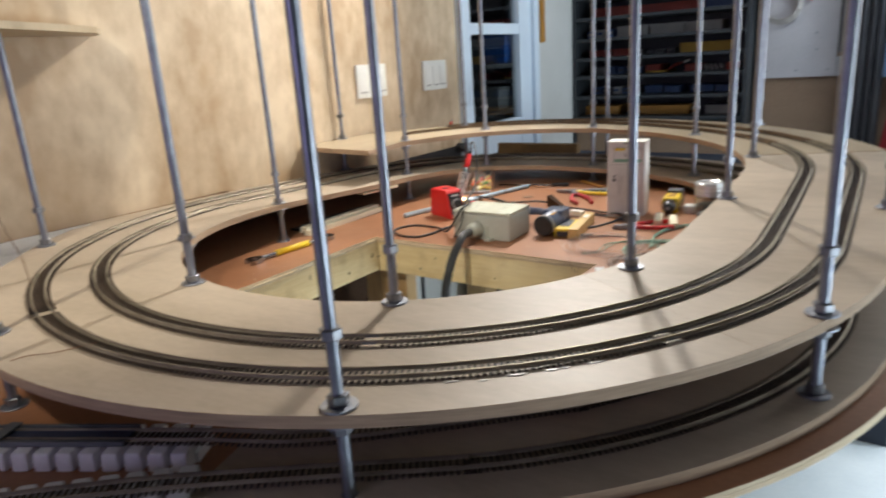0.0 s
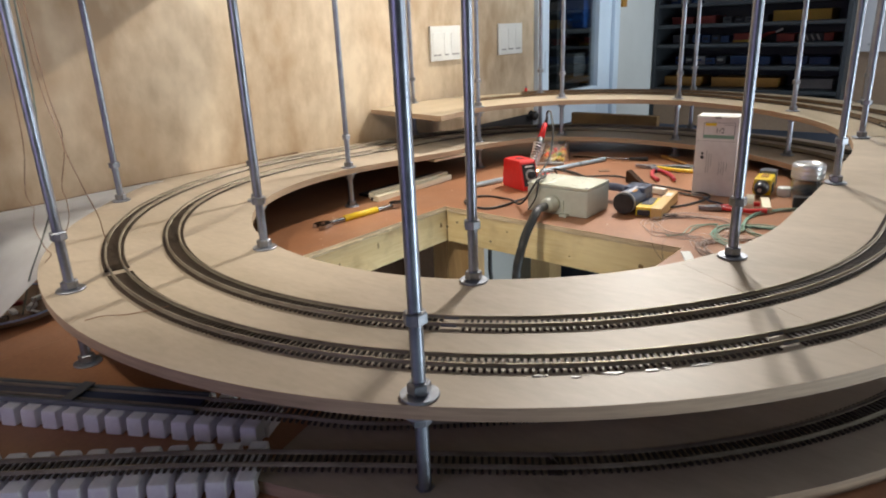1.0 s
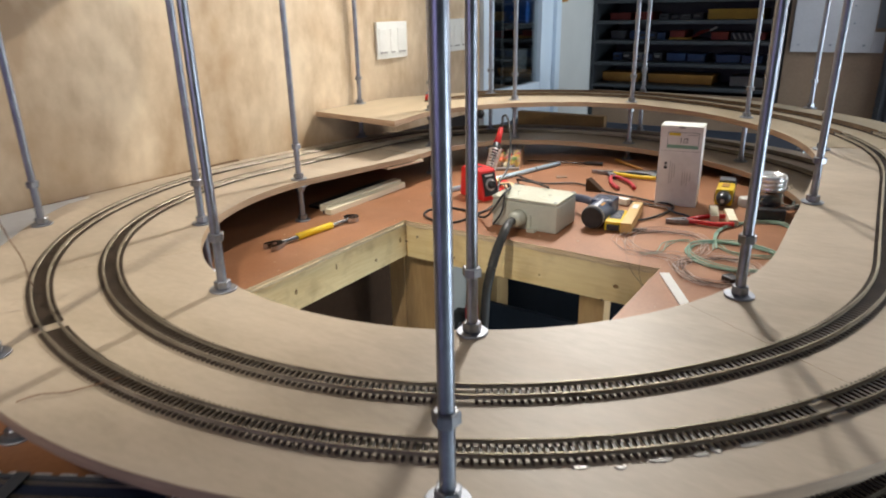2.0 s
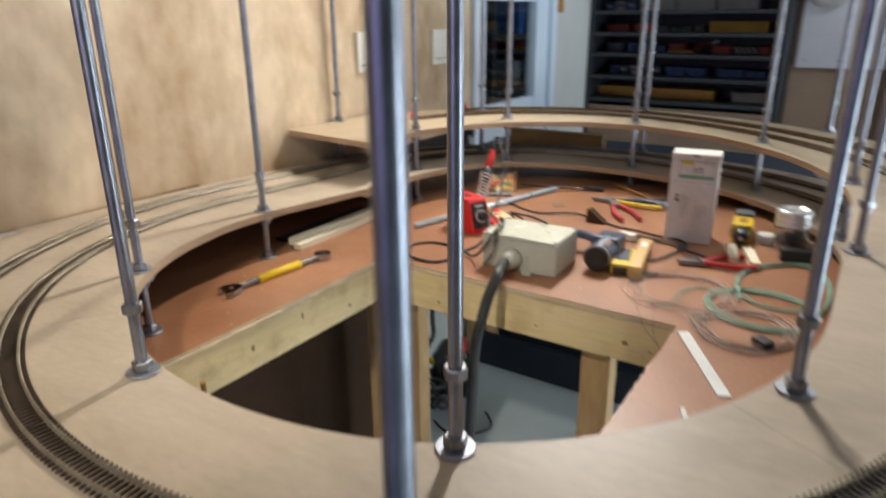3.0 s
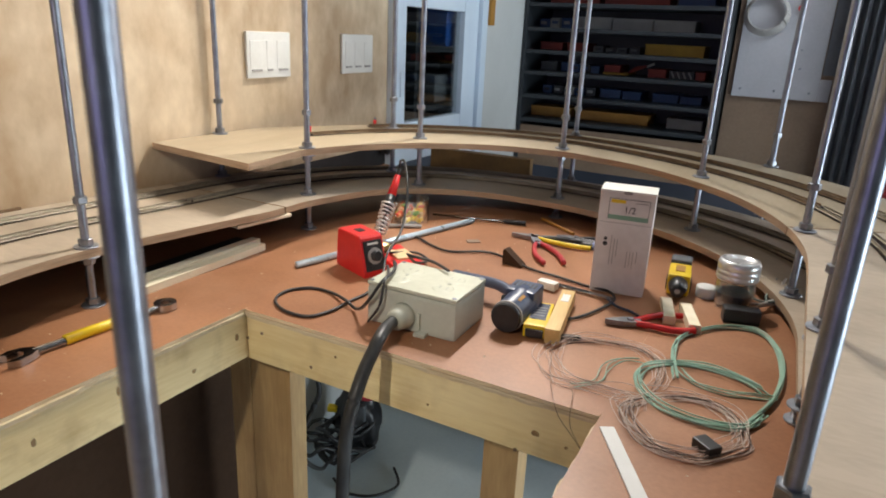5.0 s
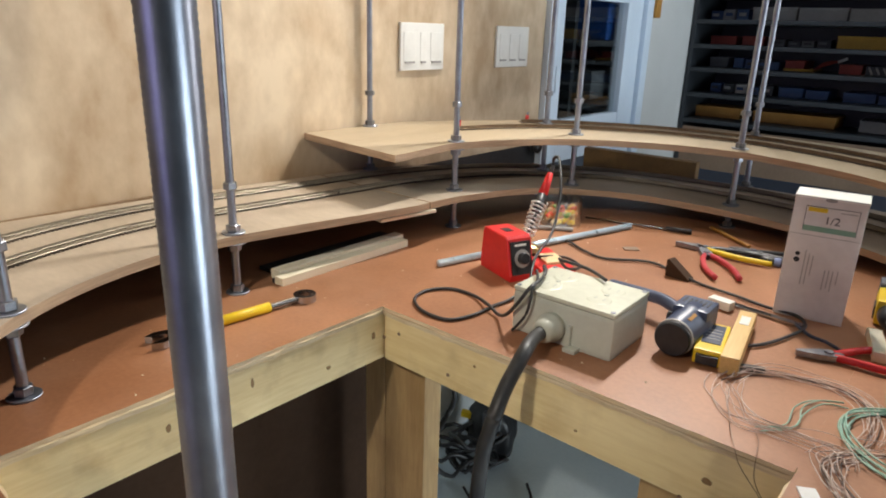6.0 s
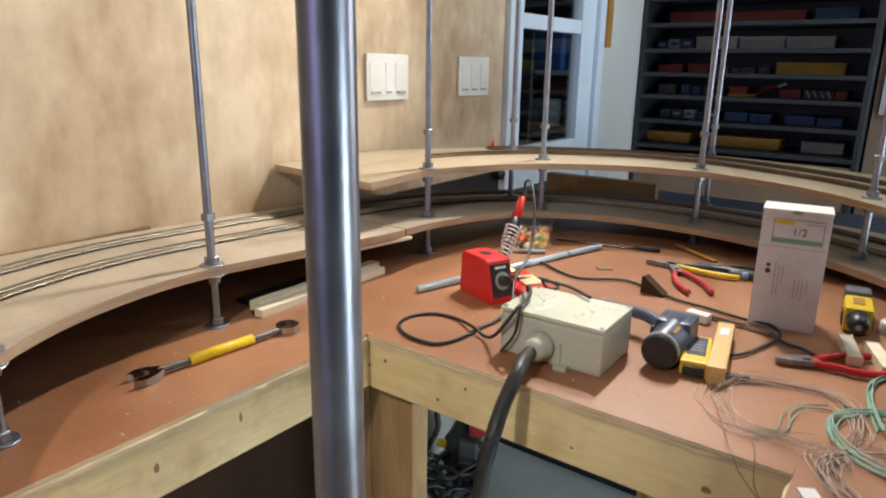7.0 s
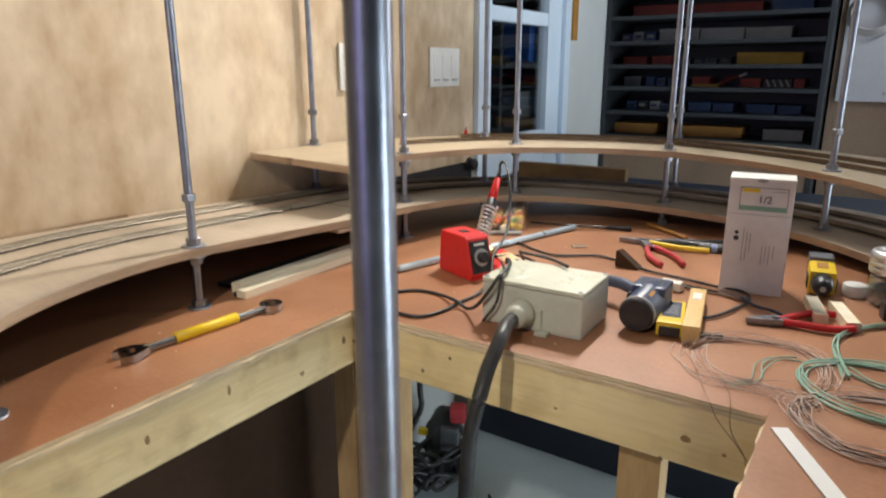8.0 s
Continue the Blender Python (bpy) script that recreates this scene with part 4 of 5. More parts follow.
part("housing", bm, RED, st)
tilt = math.degrees(math.atan2(0.018, 0.064))
panel = part("control_panel", boxbm((0.0450, 0.0, 0.042), (0.003, 0.042, 0.060), 0.001, ry=-tilt), BLACK, st, "black control panel")
m = pose(0.0465, 0.002, 0.041, 0, 90 - tilt, 0)
part("knob", lathe(bmesh.new(), [(0.0105, 0), (0.0100, 0.010), (0.0085, 0.0115)], 20, m), BLACK, panel)
part("dial_ring", lathe(bmesh.new(), [(0.0165, -0.0006), (0.0165, 0.0006)], 28, m), PALEINK, panel)
part("logo_bar", boxbm((0.0400, 0.0, 0.0645), (0.001, 0.024, 0.004), ry=-tilt), PLASTICWHITE, panel)
part("switch", boxbm((0.0520, -0.004, 0.021), (0.003, 0.014, 0.008), 0.0008, ry=-tilt), BLACK, panel)
part("vent", boxbm((-0.006, 0.0, 0.0800), (0.020, 0.016, 0.0015)), BLACK, st)
for i in range(4):
    part("foot", lathe(bmesh.new(), [(0.005, -0.0), (0.005, 0.002)], 10, pose(0.040 if i % 2 else -0.040, 0.017 if i > 1 else -0.017, -0.0)), BLACK, st)

st.matrix_world = st.matrix_world @ Matrix.Translation((0.006, -0.003, 0)) @ Matrix.Scale(0.91, 4)

stand = on_bench("iron_stand", 0.535, 1.715, -34, "red soldering iron stand with sponge tray and coiled holder", "iron stand")
part("tray", boxbm((0.0, 0.0, 0.006), (0.115, 0.062, 0.012), 0.003), RED, stand)
part("sponge", boxbm((0.008, 0.006, 0.0135), (0.05, 0.036, 0.006), 0.002), PINE, stand, "pale damp sponge")
part("brass_wool", lathe(bmesh.new(), [(0.012, 0.0), (0.016, 0.006), (0.014, 0.014), (0.007, 0.018)], 14, pose(-0.028, -0.016, 0.012)), BRASSRAIL, stand, "coiled brass wool")
coil = []
axis0, axis1 = Vector((-0.088, 0.0, 0.026)), Vector((-0.119, 0.034, 0.082))
ax = (axis1 - axis0).normalized()
sx = ax.cross(Vector((0, 0, 1))).normalized()
sy = sx.cross(ax)
for i in range(9 * 14 + 1):
    k = i / (9 * 14)
    a = 2 * math.pi * i / 14
    coil.append(axis0.lerp(axis1, k) + (sx * math.cos(a) + sy * math.sin(a)) * (0.011 + 0.004 * k))
smooth(part("coil_holder", tube(bmesh.new(), coil, 0.0019, 6), BRIGHTSTEEL, stand, "coiled steel holder"))
smooth(part("bracket", tube(bmesh.new(), curve_points([(-0.050, 0.0, 0.008), (-0.075, 0.0, 0.010), (-0.088, 0.0, 0.016), (-0.090, 0.001, 0.030)], 5), 0.003, 8), CHROME, stand))
iron = thing("soldering_iron", stand.matrix_world @ Matrix.Translation(axis0), "soldering iron with red and black handle resting in its coil", "soldering iron")
bm = rod_between(bmesh.new(), ax * 0.004, ax * 0.05, 0.0028, 0.004, 12)
part("barrel", bm, CHROME, iron)
smooth(part("grip", rod_between(bmesh.new(), ax * 0.05, ax * 0.088, 0.0085, 0.0095, 16), BLACK, iron))
smooth(part("handle", rod_between(bmesh.new(), ax * 0.088, ax * 0.135, 0.0095, 0.0060, 16), RED, iron, "red handle"))
smooth(part("strain_relief", rod_between(bmesh.new(), ax * 0.135, ax * 0.155, 0.0055, 0.003, 12), BLACK, iron))
tip = iron.matrix_world @ (ax * 0.153) - Vector((0.009, 0.003, 0))
wire("iron_cable", [tip, (0.453, 1.852, 0.960), (0.473, 1.837, 0.963), (0.505, 1.797, 0.928), (0.521, 1.767, 0.892), (0.541, 1.717, 0.857), (0.556, 1.647, 0.834), (0.584, 1.59, 0.815), (0.588, 1.54, 0.804), (0.584, 1.500, 0.803), (0.583, 1.452, 0.803), (0.567, 1.415, 0.803), (0.523, 1.412, 0.803), (0.484, 1.436, 0.803), (0.474, 1.473, 0.803), (0.496, 1.506, 0.803), (0.537, 1.510, 0.803), (0.583, 1.487, 0.8085), (0.610, 1.474, 0.806), (0.637, 1.455, 0.820), (0.660, 1.446, 0.846), (0.675, 1.450, 0.871), (0.667, 1.493, 0.872), (0.653, 1.522, 0.873), (0.636, 1.545, 0.866), (0.628, 1.57, 0.835), (0.625, 1.59, 0.806)], 0.0026, RUBBER, "thin black soldering iron cable curled into a loop", "cable")
wire("mains_lead", [(0.44, 1.72, 0.815), (0.46, 1.80, 0.804), (0.492, 1.853, 0.804), (0.55, 1.825, 0.804), (0.599, 1.814, 0.804), (0.664, 1.854, 0.804), (0.727, 1.832, 0.804), (0.775, 1.81, 0.804), (0.83, 1.800, 0.804), (0.883, 1.787, 0.804), (0.925, 1.783, 0.804), (0.944, 1.748, 0.804), (0.932, 1.690, 0.804), (0.912, 1.640, 0.804), (0.880, 1.61, 0.804)], 0.0024, RUBBER, "black mains cord trailing across the bench", "cable")
wire("blue_lead", [(0.93, 1.752, 0.804), (0.955, 1.724, 0.804), (0.978, 1.716, 0.804), (1.00, 1.70, 0.804)], 0.0024, NAVY, "short dark tool cord on the bench", "cable")
wire("signal_lead", [(0.530, 1.70, 0.818), (0.557, 1.745, 0.812), (0.60, 1.722, 0.812), (0.622, 1.64, 0.835), (0.638, 1.585, 0.868), (0.651, 1.571, 0.873), (0.690, 1.573, 0.8705), (0.731, 1.552, 0.8695)], 0.0024, RUBBER, "black lead plugged into the outlet box", "cable")
wire("signal_lead", [(0.645, 1.512, 0.872), (0.667, 1.480, 0.873), (0.678, 1.452, 0.869), (0.674, 1.447, 0.835), (0.653, 1.449, 0.804)], 0.0020, RUBBER, "thin black lead draped over the outlet box corner", "cable")

# glass jar of small parts
jar = on_bench("glass_jar", 0.420, 1.950, 0, "clear round jar half full of coloured wire connectors", "jar")
bm = lathe(bmesh.new(), [(0.040, 0.0), (0.044, 0.003), (0.044, 0.058), (0.0450, 0.060), (0.0425, 0.060), (0.0418, 0.006), (0.0, 0.004)], 32)
smooth(part("jar_body", bm, GLASS, jar)).visible_shadow = False
CAPS = [mat("cap_" + n, c, tuple(x * 1.25 for x in c), 20, 0.4, bump=0) for n, c in (("red", (0.6, 0.05, 0.03)), ("yellow", (0.7, 0.5, 0.05)), ("orange", (0.65, 0.22, 0.04)), ("green", (0.12, 0.35, 0.1)), ("tan", (0.55, 0.42, 0.25)))]
for i in range(46):
    a, r = random.random() * 6.28, 0.031 * math.sqrt(random.random())
    part("wire_connector", lathe(bmesh.new(), [(0.0048, 0), (0.0062, 0.004), (0.0045, 0.014), (0.0026, 0.0155)], 8, pose(r * math.cos(a), r * math.sin(a), 0.009 + 0.024 * random.random(), random.random() * 180, random.random() * 90, 0)), CAPS[i % 5], jar)

# pen and screwdriver
bm = rod_between(bmesh.new(), (0.40, 1.885, TABLE + 0.005), (0.475, 1.93, TABLE + 0.005), 0.0048, 0.0042, 12)
tagged(smooth(part("marker_pen", bm, PALEINK)), "grey marker pen lying on the bench", "pen")
sd = thing("screwdriver", pose(0.549, 2.067, TABLE + 0.006, 0, 0, 14.6), "long thin steel screwdriver lying on the bench", "screwdriver")
smooth(part("shaft", rod_between(bmesh.new(), (-0.11, 0, -0.002), (0.06, 0, -0.002), 0.0022, 0.0026, 10), CHROME, sd))
smooth(part("handle", rod_between(bmesh.new(), (0.06, 0, 0), (0.112, 0, 0), 0.0045, 0.0058, 14), BLACK, sd))
tagged(part("dark_tag", boxbm((0.612, 1.912, TABLE + 0.0012), (0.028, 0.018, 0.0022), 0.0005, rz=40), BROWNPLY), "small dark brown tag lying flat", "tag")
bm = bmesh.new()
prof = [(-0.021, 0.0), (0.021, 0.0), (0.021, 0.004), (-0.017, 0.030), (-0.021, 0.028)]
ends = [[bm.verts.new((x, y, z)) for x, z in prof] for y in (-0.009, 0.009)]
for i in range(5):
    bm.faces.new((ends[0][i], ends[0][(i + 1) % 5], ends[1][(i + 1) % 5], ends[1][i]))
bm.faces.new(ends[0])
bm.faces.new(ends[1][::-1])
wedge = part("wooden_wedge", bm, DARKBROWN)
wedge.matrix_world = pose(0.740, 1.828, TABLE + 0.0002, 0, 0, -8)
tagged(wedge, "small dark brown wooden wedge on the bench", "wedge")


# pliers
def pliers(name, x, y, turn, grip, opening, label, size=1.0, grip2=None):
    p = on_bench(name, x, y, turn, label, "pliers", "pliers")
    bm = prism(bmesh.new(), [(0.0, -0.010), (0.018, -0.009), (0.060 * size, -0.0025), (0.060 * size, 0.0025), (0.018, 0.009), (0.0, 0.010), (-0.012, 0.0)], 0.002, 0.010)
    part("jaw", bm, ZINCNUT, p)
    part("pivot", lathe(bmesh.new(), [(0.0055, 0), (0.005, 0.0025)], 14, pose(0.006, 0, 0.010)), ZINCNUT, p)
    for sgn in (-1, 1):
        pts = curve_points([(0.0, sgn * 0.004, 0.006), (-0.025, sgn * (0.010 + opening * 0.3), 0.007), (-0.07 * size, sgn * (0.012 + opening * 0.8), 0.007), (-0.115 * size, sgn * (0.006 + opening), 0.007)], 6)
        smooth(part("handle", tube(bmesh.new(), pts, 0.0050, 10), grip2 if grip2 and sgn > 0 else grip, p))
    return p


pliers("cutting_pliers", 0.995, 1.672, 209, RED, 0.021, "cutting pliers with open red handles on the bench", 0.74)
pliers("cutting_pliers", 0.728, 1.962, 125, GRIPRED, 0.014, "small pliers with red handles lying on the bench", 1.05)
pliers("long_nose_pliers", 0.715, 2.00, 185, BLACK, 0.010, "long-nose pliers with one black and one yellow handle", 1.0, YELLOW)
pliers("long_nose_pliers", 0.79, 2.045, 190, BLACK, 0.006, "black-handled pliers lying beside the carton", 0.8)
sd2 = thing("screwdriver", pose(0.845, 2.015, TABLE + 0.0075, 0, 0, 12), "stubby screwdriver with a black and clear blue handle", "screwdriver")
smooth(part("shaft", rod_between(bmesh.new(), (-0.095, 0, -0.003), (-0.03, 0, -0.001), 0.0028, 0.0028, 10), CHROME, sd2))
smooth(part("handle", lathe(bmesh.new(), [(0.0045, -0.03), (0.0072, -0.024), (0.0060, -0.012), (0.0074, 0.012), (0.0070, 0.042), (0.004, 0.047)], 14, pose(0, 0, 0, 0, 90, 0)), BLACK, sd2))
smooth(part("band", lathe(bmesh.new(), [(0.0076, -0.006), (0.0079, -0.003), (0.0079, 0.002), (0.0076, 0.005)], 14, pose(0, 0, 0, 0, 90, 0)), BLUERIM, sd2, "clear blue band"))
bm = rod_between(bmesh.new(), (0.672, 2.165, TABLE + 0.0045), (0.775, 2.085, TABLE + 0.0045), 0.004, 0.004, 6)
tagged(part("pencil", bm, ORANGE), "orange pencil lying on the bench", "pencil")

# outlet box with its cable
ob_ = on_bench("outlet_box", 0.716, 1.513, 1.5, "pale grey plastic outlet box with two duplex receptacles", "outlet box")
part("box_body", boxbm((0, 0, 0.029), (0.146, 0.104, 0.058), 0.006), GREYBOX, ob_)
cover = part("cover_plate", boxbm((0, 0, 0.0615), (0.146, 0.104, 0.006), 0.002), BOXTOP, ob_)
for x in (-0.036, 0.036):
    for y in (-0.020, 0.020):
        recept = part("receptacle", lathe(bmesh.new(), [(0.0168, 0), (0.0145, 0.0008), (0.0140, 0.0010)], 24, pose(x, y, 0.0645)), BOXTOP, cover, "cream receptacle face")
        for dx, w_, l_ in ((-0.006, 0.0016, 0.0075), (0.006, 0.0018, 0.009)):
            part("slot", boxbm((x + dx, y + 0.002, 0.0657), (w_, l_, 0.0006)), GREYBOX, recept)
    part("screw", lathe(bmesh.new(), [(0.0035, 0), (0.003, 0.001)], 10, pose(x, 0, 0.0646)), GREYBOX, cover)
for x, y in ((-0.068, -0.047), (0.068, -0.047), (0.068, 0.047), (-0.068, 0.047)):
    part("cover_screw", lathe(bmesh.new(), [(0.0035, 0), (0.003, 0.001)], 10, pose(x, y, 0.0646)), ZINCNUT, cover)
part("mounting_tab", boxbm((0.022, -0.058, 0.003), (0.018, 0.014, 0.006), 0.0015), GREYBOX, ob_)
part("mounting_tab", boxbm((0.016, -0.054, 0.018), (0.005, 0.006, 0.030), 0.001), GREYBOX, ob_)
bm = lathe(bmesh.new(), [(0.019, 0), (0.019, 0.010), (0.016, 0.012), (0.016, 0.022), (0.0125, 0.030)], 22, pose(-0.010, -0.052, 0.024, 90, 0, 0))
smooth(part("strain_relief", bm, GREYBOX, ob_, "ribbed strain relief collar"))
wire("power_cable", [(0.706, 1.442, 0.824), (0.710, 1.417, 0.825), (0.720, 1.389, 0.830), (0.728, 1.365, 0.829), (0.731, 1.344, 0.817), (0.732, 1.325, 0.801), (0.735, 1.306, 0.783), (0.734, 1.294, 0.757), (0.730, 1.289, 0.722), (0.721, 1.293, 0.620), (0.713, 1.302, 0.500), (0.696, 1.337, 0.340), (0.631, 1.427, 0.160), (0.521, 1.557, 0.050), (0.421, 1.750, 0.012)], 0.0090, RUBBER, "thick black power cable dropping through the bench opening", "cable", seg=14)


# blue power tool
bt = on_bench("rotary_tool", 0.838, 1.535, 92, "dark blue corded power tool lying on its side", "power tool")
smooth(part("motor_body", lathe(bmesh.new(), [(0.024, 0), (0.026, 0.004), (0.026, 0.055), (0.0285, 0.062), (0.0285, 0.085), (0.020, 0.092)], 28, pose(0, 0, 0.0285, 0, 90, 0)), TOOLBLUE, bt))
part("collar", lathe(bmesh.new(), [(0.0262, 0.002), (0.0270, 0.003), (0.0270, 0.006), (0.0262, 0.007)], 28, pose(0, 0, 0.0285, 0, 90, 0)), PALEINK, bt, "pale grey collar ring")
part("end_cap", lathe(bmesh.new(), [(0.0235, -0.006), (0.0255, -0.003), (0.0255, 0.0006)], 28, pose(-0.001, 0, 0.0285, 0, 90, 0)), BLACK, bt, "round black end cap")
part("gear_housing", boxbm((0.085, 0, 0.030), (0.055, 0.052, 0.050), 0.006), TOOLBLUE, bt)
for i in range(6):
    part("vent_slot", boxbm((0.088, -0.018 + 0.007 * i, 0.0552), (0.020, 0.003, 0.001)), BLACK, bt)
part("maker_mark", boxbm((0.035, -0.012, 0.0522), (0.026, 0.005, 0.001), rx=25), ORANGE, bt)
smooth(part("handle", tube(bmesh.new(), curve_points([(0.085, 0.02, 0.034), (0.108, 0.055, 0.036), (0.118, 0.09, 0.034), (0.128, 0.155, 0.030)], 6), 0.010, 14), TOOLBLUE, bt))
smooth(part("trigger", lathe(bmesh.new(), [(0.007, 0), (0.006, 0.006)], 14, pose(0.062, 0.026, 0.034, -90, 0, 0)), BLACK, bt))
smooth(part("chuck", rod_between(bmesh.new(), (0.11, -0.004, 0.024), (0.14, -0.012, 0.016), 0.010, 0.006, 16), ZINCNUT, bt))

bt.matrix_world = bt.matrix_world @ Matrix.Scale(0.90, 4)

# yellow meter and wooden block
ym = on_bench("meter", 0.871, 1.586, 102, "small yellow hand-held meter with a dark screen", "meter")
part("case", boxbm((0, 0, 0.011), (0.092, 0.034, 0.020), 0.003), YELLOW, ym)
part("screen", boxbm((0.008, 0, 0.0213), (0.062, 0.024, 0.0012), 0.0003), NAVY, ym, "dark display window")
for i in range(4):
    part("display_line", boxbm((0.020 - 0.010 * i, 0, 0.0221), (0.002, 0.018, 0.0005)), PALEINK, ym)
part("jack_end", boxbm((-0.047, 0, 0.009), (0.006, 0.026, 0.012), 0.001), BLACK, ym)
wb = on_bench("wooden_stick", 0.894, 1.619, 100, "pale golden wooden stick with a white label", "wooden stick")
part("stick", boxbm((0, 0, 0.0115), (0.165, 0.022, 0.023), 0.0015), GOLDWOOD, wb)
part("label", boxbm((0.045, 0.0, 0.0233), (0.030, 0.012, 0.0006)), PLASTICWHITE, wb)

# steel ruler and clip by the carton
tagged(part("steel_bar", boxbm((0.885, 1.762, TABLE + 0.003), (0.13, 0.012, 0.004), 0.0008, rz=-6), CHROME), "flat steel bar lying in front of the carton", "steel bar")
tagged(part("white_clip", boxbm((0.838, 1.745, TABLE + 0.008), (0.035, 0.018, 0.014), 0.003, rz=-8), PLASTICWHITE), "small white plastic clip", "clip")

# carton
ct = on_bench("carton", 0.932, 1.818, 8, "upright worn white cardboard carton of half-inch fittings", "carton")
part("carton_body", boxbm((0, 0, 0.0895), (0.090, 0.058, 0.179), 0.0015), CARTON, ct)
part("lid_flap", boxbm((0, -0.0005, 0.180), (0.0915, 0.0595, 0.004), 0.0015), PLASTICWHITE, ct, "white top flap")
part("thumb_notch", lathe(bmesh.new(), [(0.0075, 0), (0.0075, 0.0006)], 20, pose(0.0, -0.0300, 0.1785, 90, 0, 0) @ Matrix.Diagonal((1, 0.35, 1, 1))), PALEINK, ct)
label_ = part("printed_label", boxbm((0.004, -0.0294, 0.150), (0.066, 0.0008, 0.036)), CARTON, ct, "printed label with green band")
part("label_border", boxbm((0.004, -0.0299, 0.1678), (0.066, 0.0006, 0.0007)), INK, label_)
for x in (-0.0286, 0.0366):
    part("label_border", boxbm((x, -0.0299, 0.150), (0.0007, 0.0006, 0.036)), INK, label_)
part("green_band", boxbm((0.004, -0.0300, 0.1362), (0.065, 0.0007, 0.0075)), GREENPRINT, label_)
part("yellow_mark", boxbm((-0.014, -0.0300, 0.1635), (0.024, 0.0007, 0.006), 0.0002), YELLOW, label_)
part("print_bar", boxbm((0.024, -0.0300, 0.163), (0.020, 0.0006, 0.0012)), PALEINK, label_)
words("size_text", "1/2", 0.0155, pose(0.006, -0.0301, 0.1495, 90, 0, 0), INK, label_)
part("fold_line", boxbm((0, -0.0293, 0.126), (0.086, 0.0006, 0.0007)), PALEINK, ct)
part("round_mark", lathe(bmesh.new(), [(0.004, 0), (0.004, 0.0005)], 16, pose(-0.028, -0.0290, 0.088, 90, 0, 0)), INK, ct)
part("round_mark", lathe(bmesh.new(), [(0.003, 0), (0.003, 0.0005)], 16, pose(-0.028, -0.0290, 0.097, 90, 0, 0)), INK, ct)
for x, z, h in ((-0.018, 0.078, 0.052), (-0.013, 0.076, 0.046), (-0.008, 0.082, 0.030), (0.010, 0.064, 0.030), (0.015, 0.066, 0.026), (0.020, 0.064, 0.030), (0.026, 0.070, 0.020)):
    part("print_bar", boxbm((x, -0.0293, z), (0.0011, 0.0006, h)), PALEINK, ct)

# yellow torch-like tool
yt = thing("cordless_tool", pose(1.040, 1.835, TABLE + 0.0215, 0, 0, 97), "yellow and black boxy cordless tool lying on the bench", "power tool")
smooth(part("nose", lathe(bmesh.new(), [(0.006, -0.026), (0.012, -0.022), (0.0150, -0.008), (0.0165, 0.008)], 22, pose(0, 0, -0.001, 0, 90, 0)), BLACK, yt, "round black nose"))
part("badge", lathe(bmesh.new(), [(0.0045, 0), (0.0040, 0.0008)], 18, pose(-0.0258, 0, -0.001, 0, -90, 0)), PALEINK, yt)
part("body", boxbm((0.042, 0, -0.001), (0.072, 0.038, 0.038), 0.008), YELLOW, yt)
part("top_band", boxbm((0.044, 0, 0.0175), (0.034, 0.016, 0.0040), 0.002), ORANGE, yt)
part("rear_pack", boxbm((0.096, 0, 0.002), (0.036, 0.036, 0.042), 0.005), DARKGREY, yt, "dark grey rear pack")
for y in (-0.0190, 0.0190):
    part("side_grip", boxbm((0.030, y, -0.004), (0.030, 0.004, 0.020), 0.0015), BLACK, yt)

# small white-wood blocks
for x, y, turn, l in ((1.040, 1.752, 104, 0.085), (1.076, 1.742, 108, 0.090)):
    tagged(part("wood_offcut", boxbm((x, y, TABLE + 0.0065), (l, 0.017, 0.012), 0.001, rz=turn), PALEWOOD), "small pale wooden offcut", "wood offcut", "wood offcuts")
bm = lathe(bmesh.new(), [(0.016, 0), (0.0165, 0.003), (0.0165, 0.018), (0.015, 0.0195)], 24, pose(1.082, 1.872, TABLE))
tagged(smooth(part("bottle_cap", bm, PLASTICWHITE)), "white plastic cap standing on the bench", "cap")

# jar with a metal lid
j2 = on_bench("spice_jar", 1.119, 1.848, 20, "glass jar with a shiny ribbed steel lid and dark contents", "jar")
smooth(part("jar_glass", lathe(bmesh.new(), [(0.029, 0), (0.0315, 0.004), (0.0315, 0.042), (0.028, 0.049), (0.028, 0.056), (0.0255, 0.056), (0.0255, 0.048), (0.029, 0.041), (0.029, 0.006), (0.0, 0.004)], 28), GLASS, j2)).visible_shadow = False
part("contents", lathe(bmesh.new(), [(0.0275, 0.006), (0.0275, 0.026), (0.02, 0.031)], 20), GREYBOXES, j2)
smooth(part("lid", lathe(bmesh.new(), [(0.0320, 0.050), (0.0335, 0.052), (0.0335, 0.058), (0.0322, 0.0595), (0.0335, 0.061), (0.0335, 0.067), (0.0322, 0.0685), (0.0335, 0.070), (0.0335, 0.078), (0.031, 0.083), (0.024, 0.084), (0.022, 0.081), (0.004, 0.0815)], 32), BRIGHTSTEEL, j2, "shiny ribbed steel lid"))
tagged(part("black_clamp", boxbm((1.146, 1.788, TABLE + 0.012), (0.056, 0.026, 0.024), 0.004, rz=14), BLACK), "small black plastic clamp", "clamp")
ts = thing("tangled_strap", pose(1.19, 1.93, TABLE), "tangle of pale clear tubing and wire beside the deck", "tubing")
random.seed(11)
for k in range(5):
    pts = [(random.gauss(0, 0.03), random.gauss(0, 0.07), 0.006 + 0.03 * random.random()) for _ in range(5)]
    smooth(part("strand", tube(bmesh.new(), curve_points(pts, 7), 0.0022, 6), (PALEINK, GLUE, GREENGREY)[k % 3], ts))


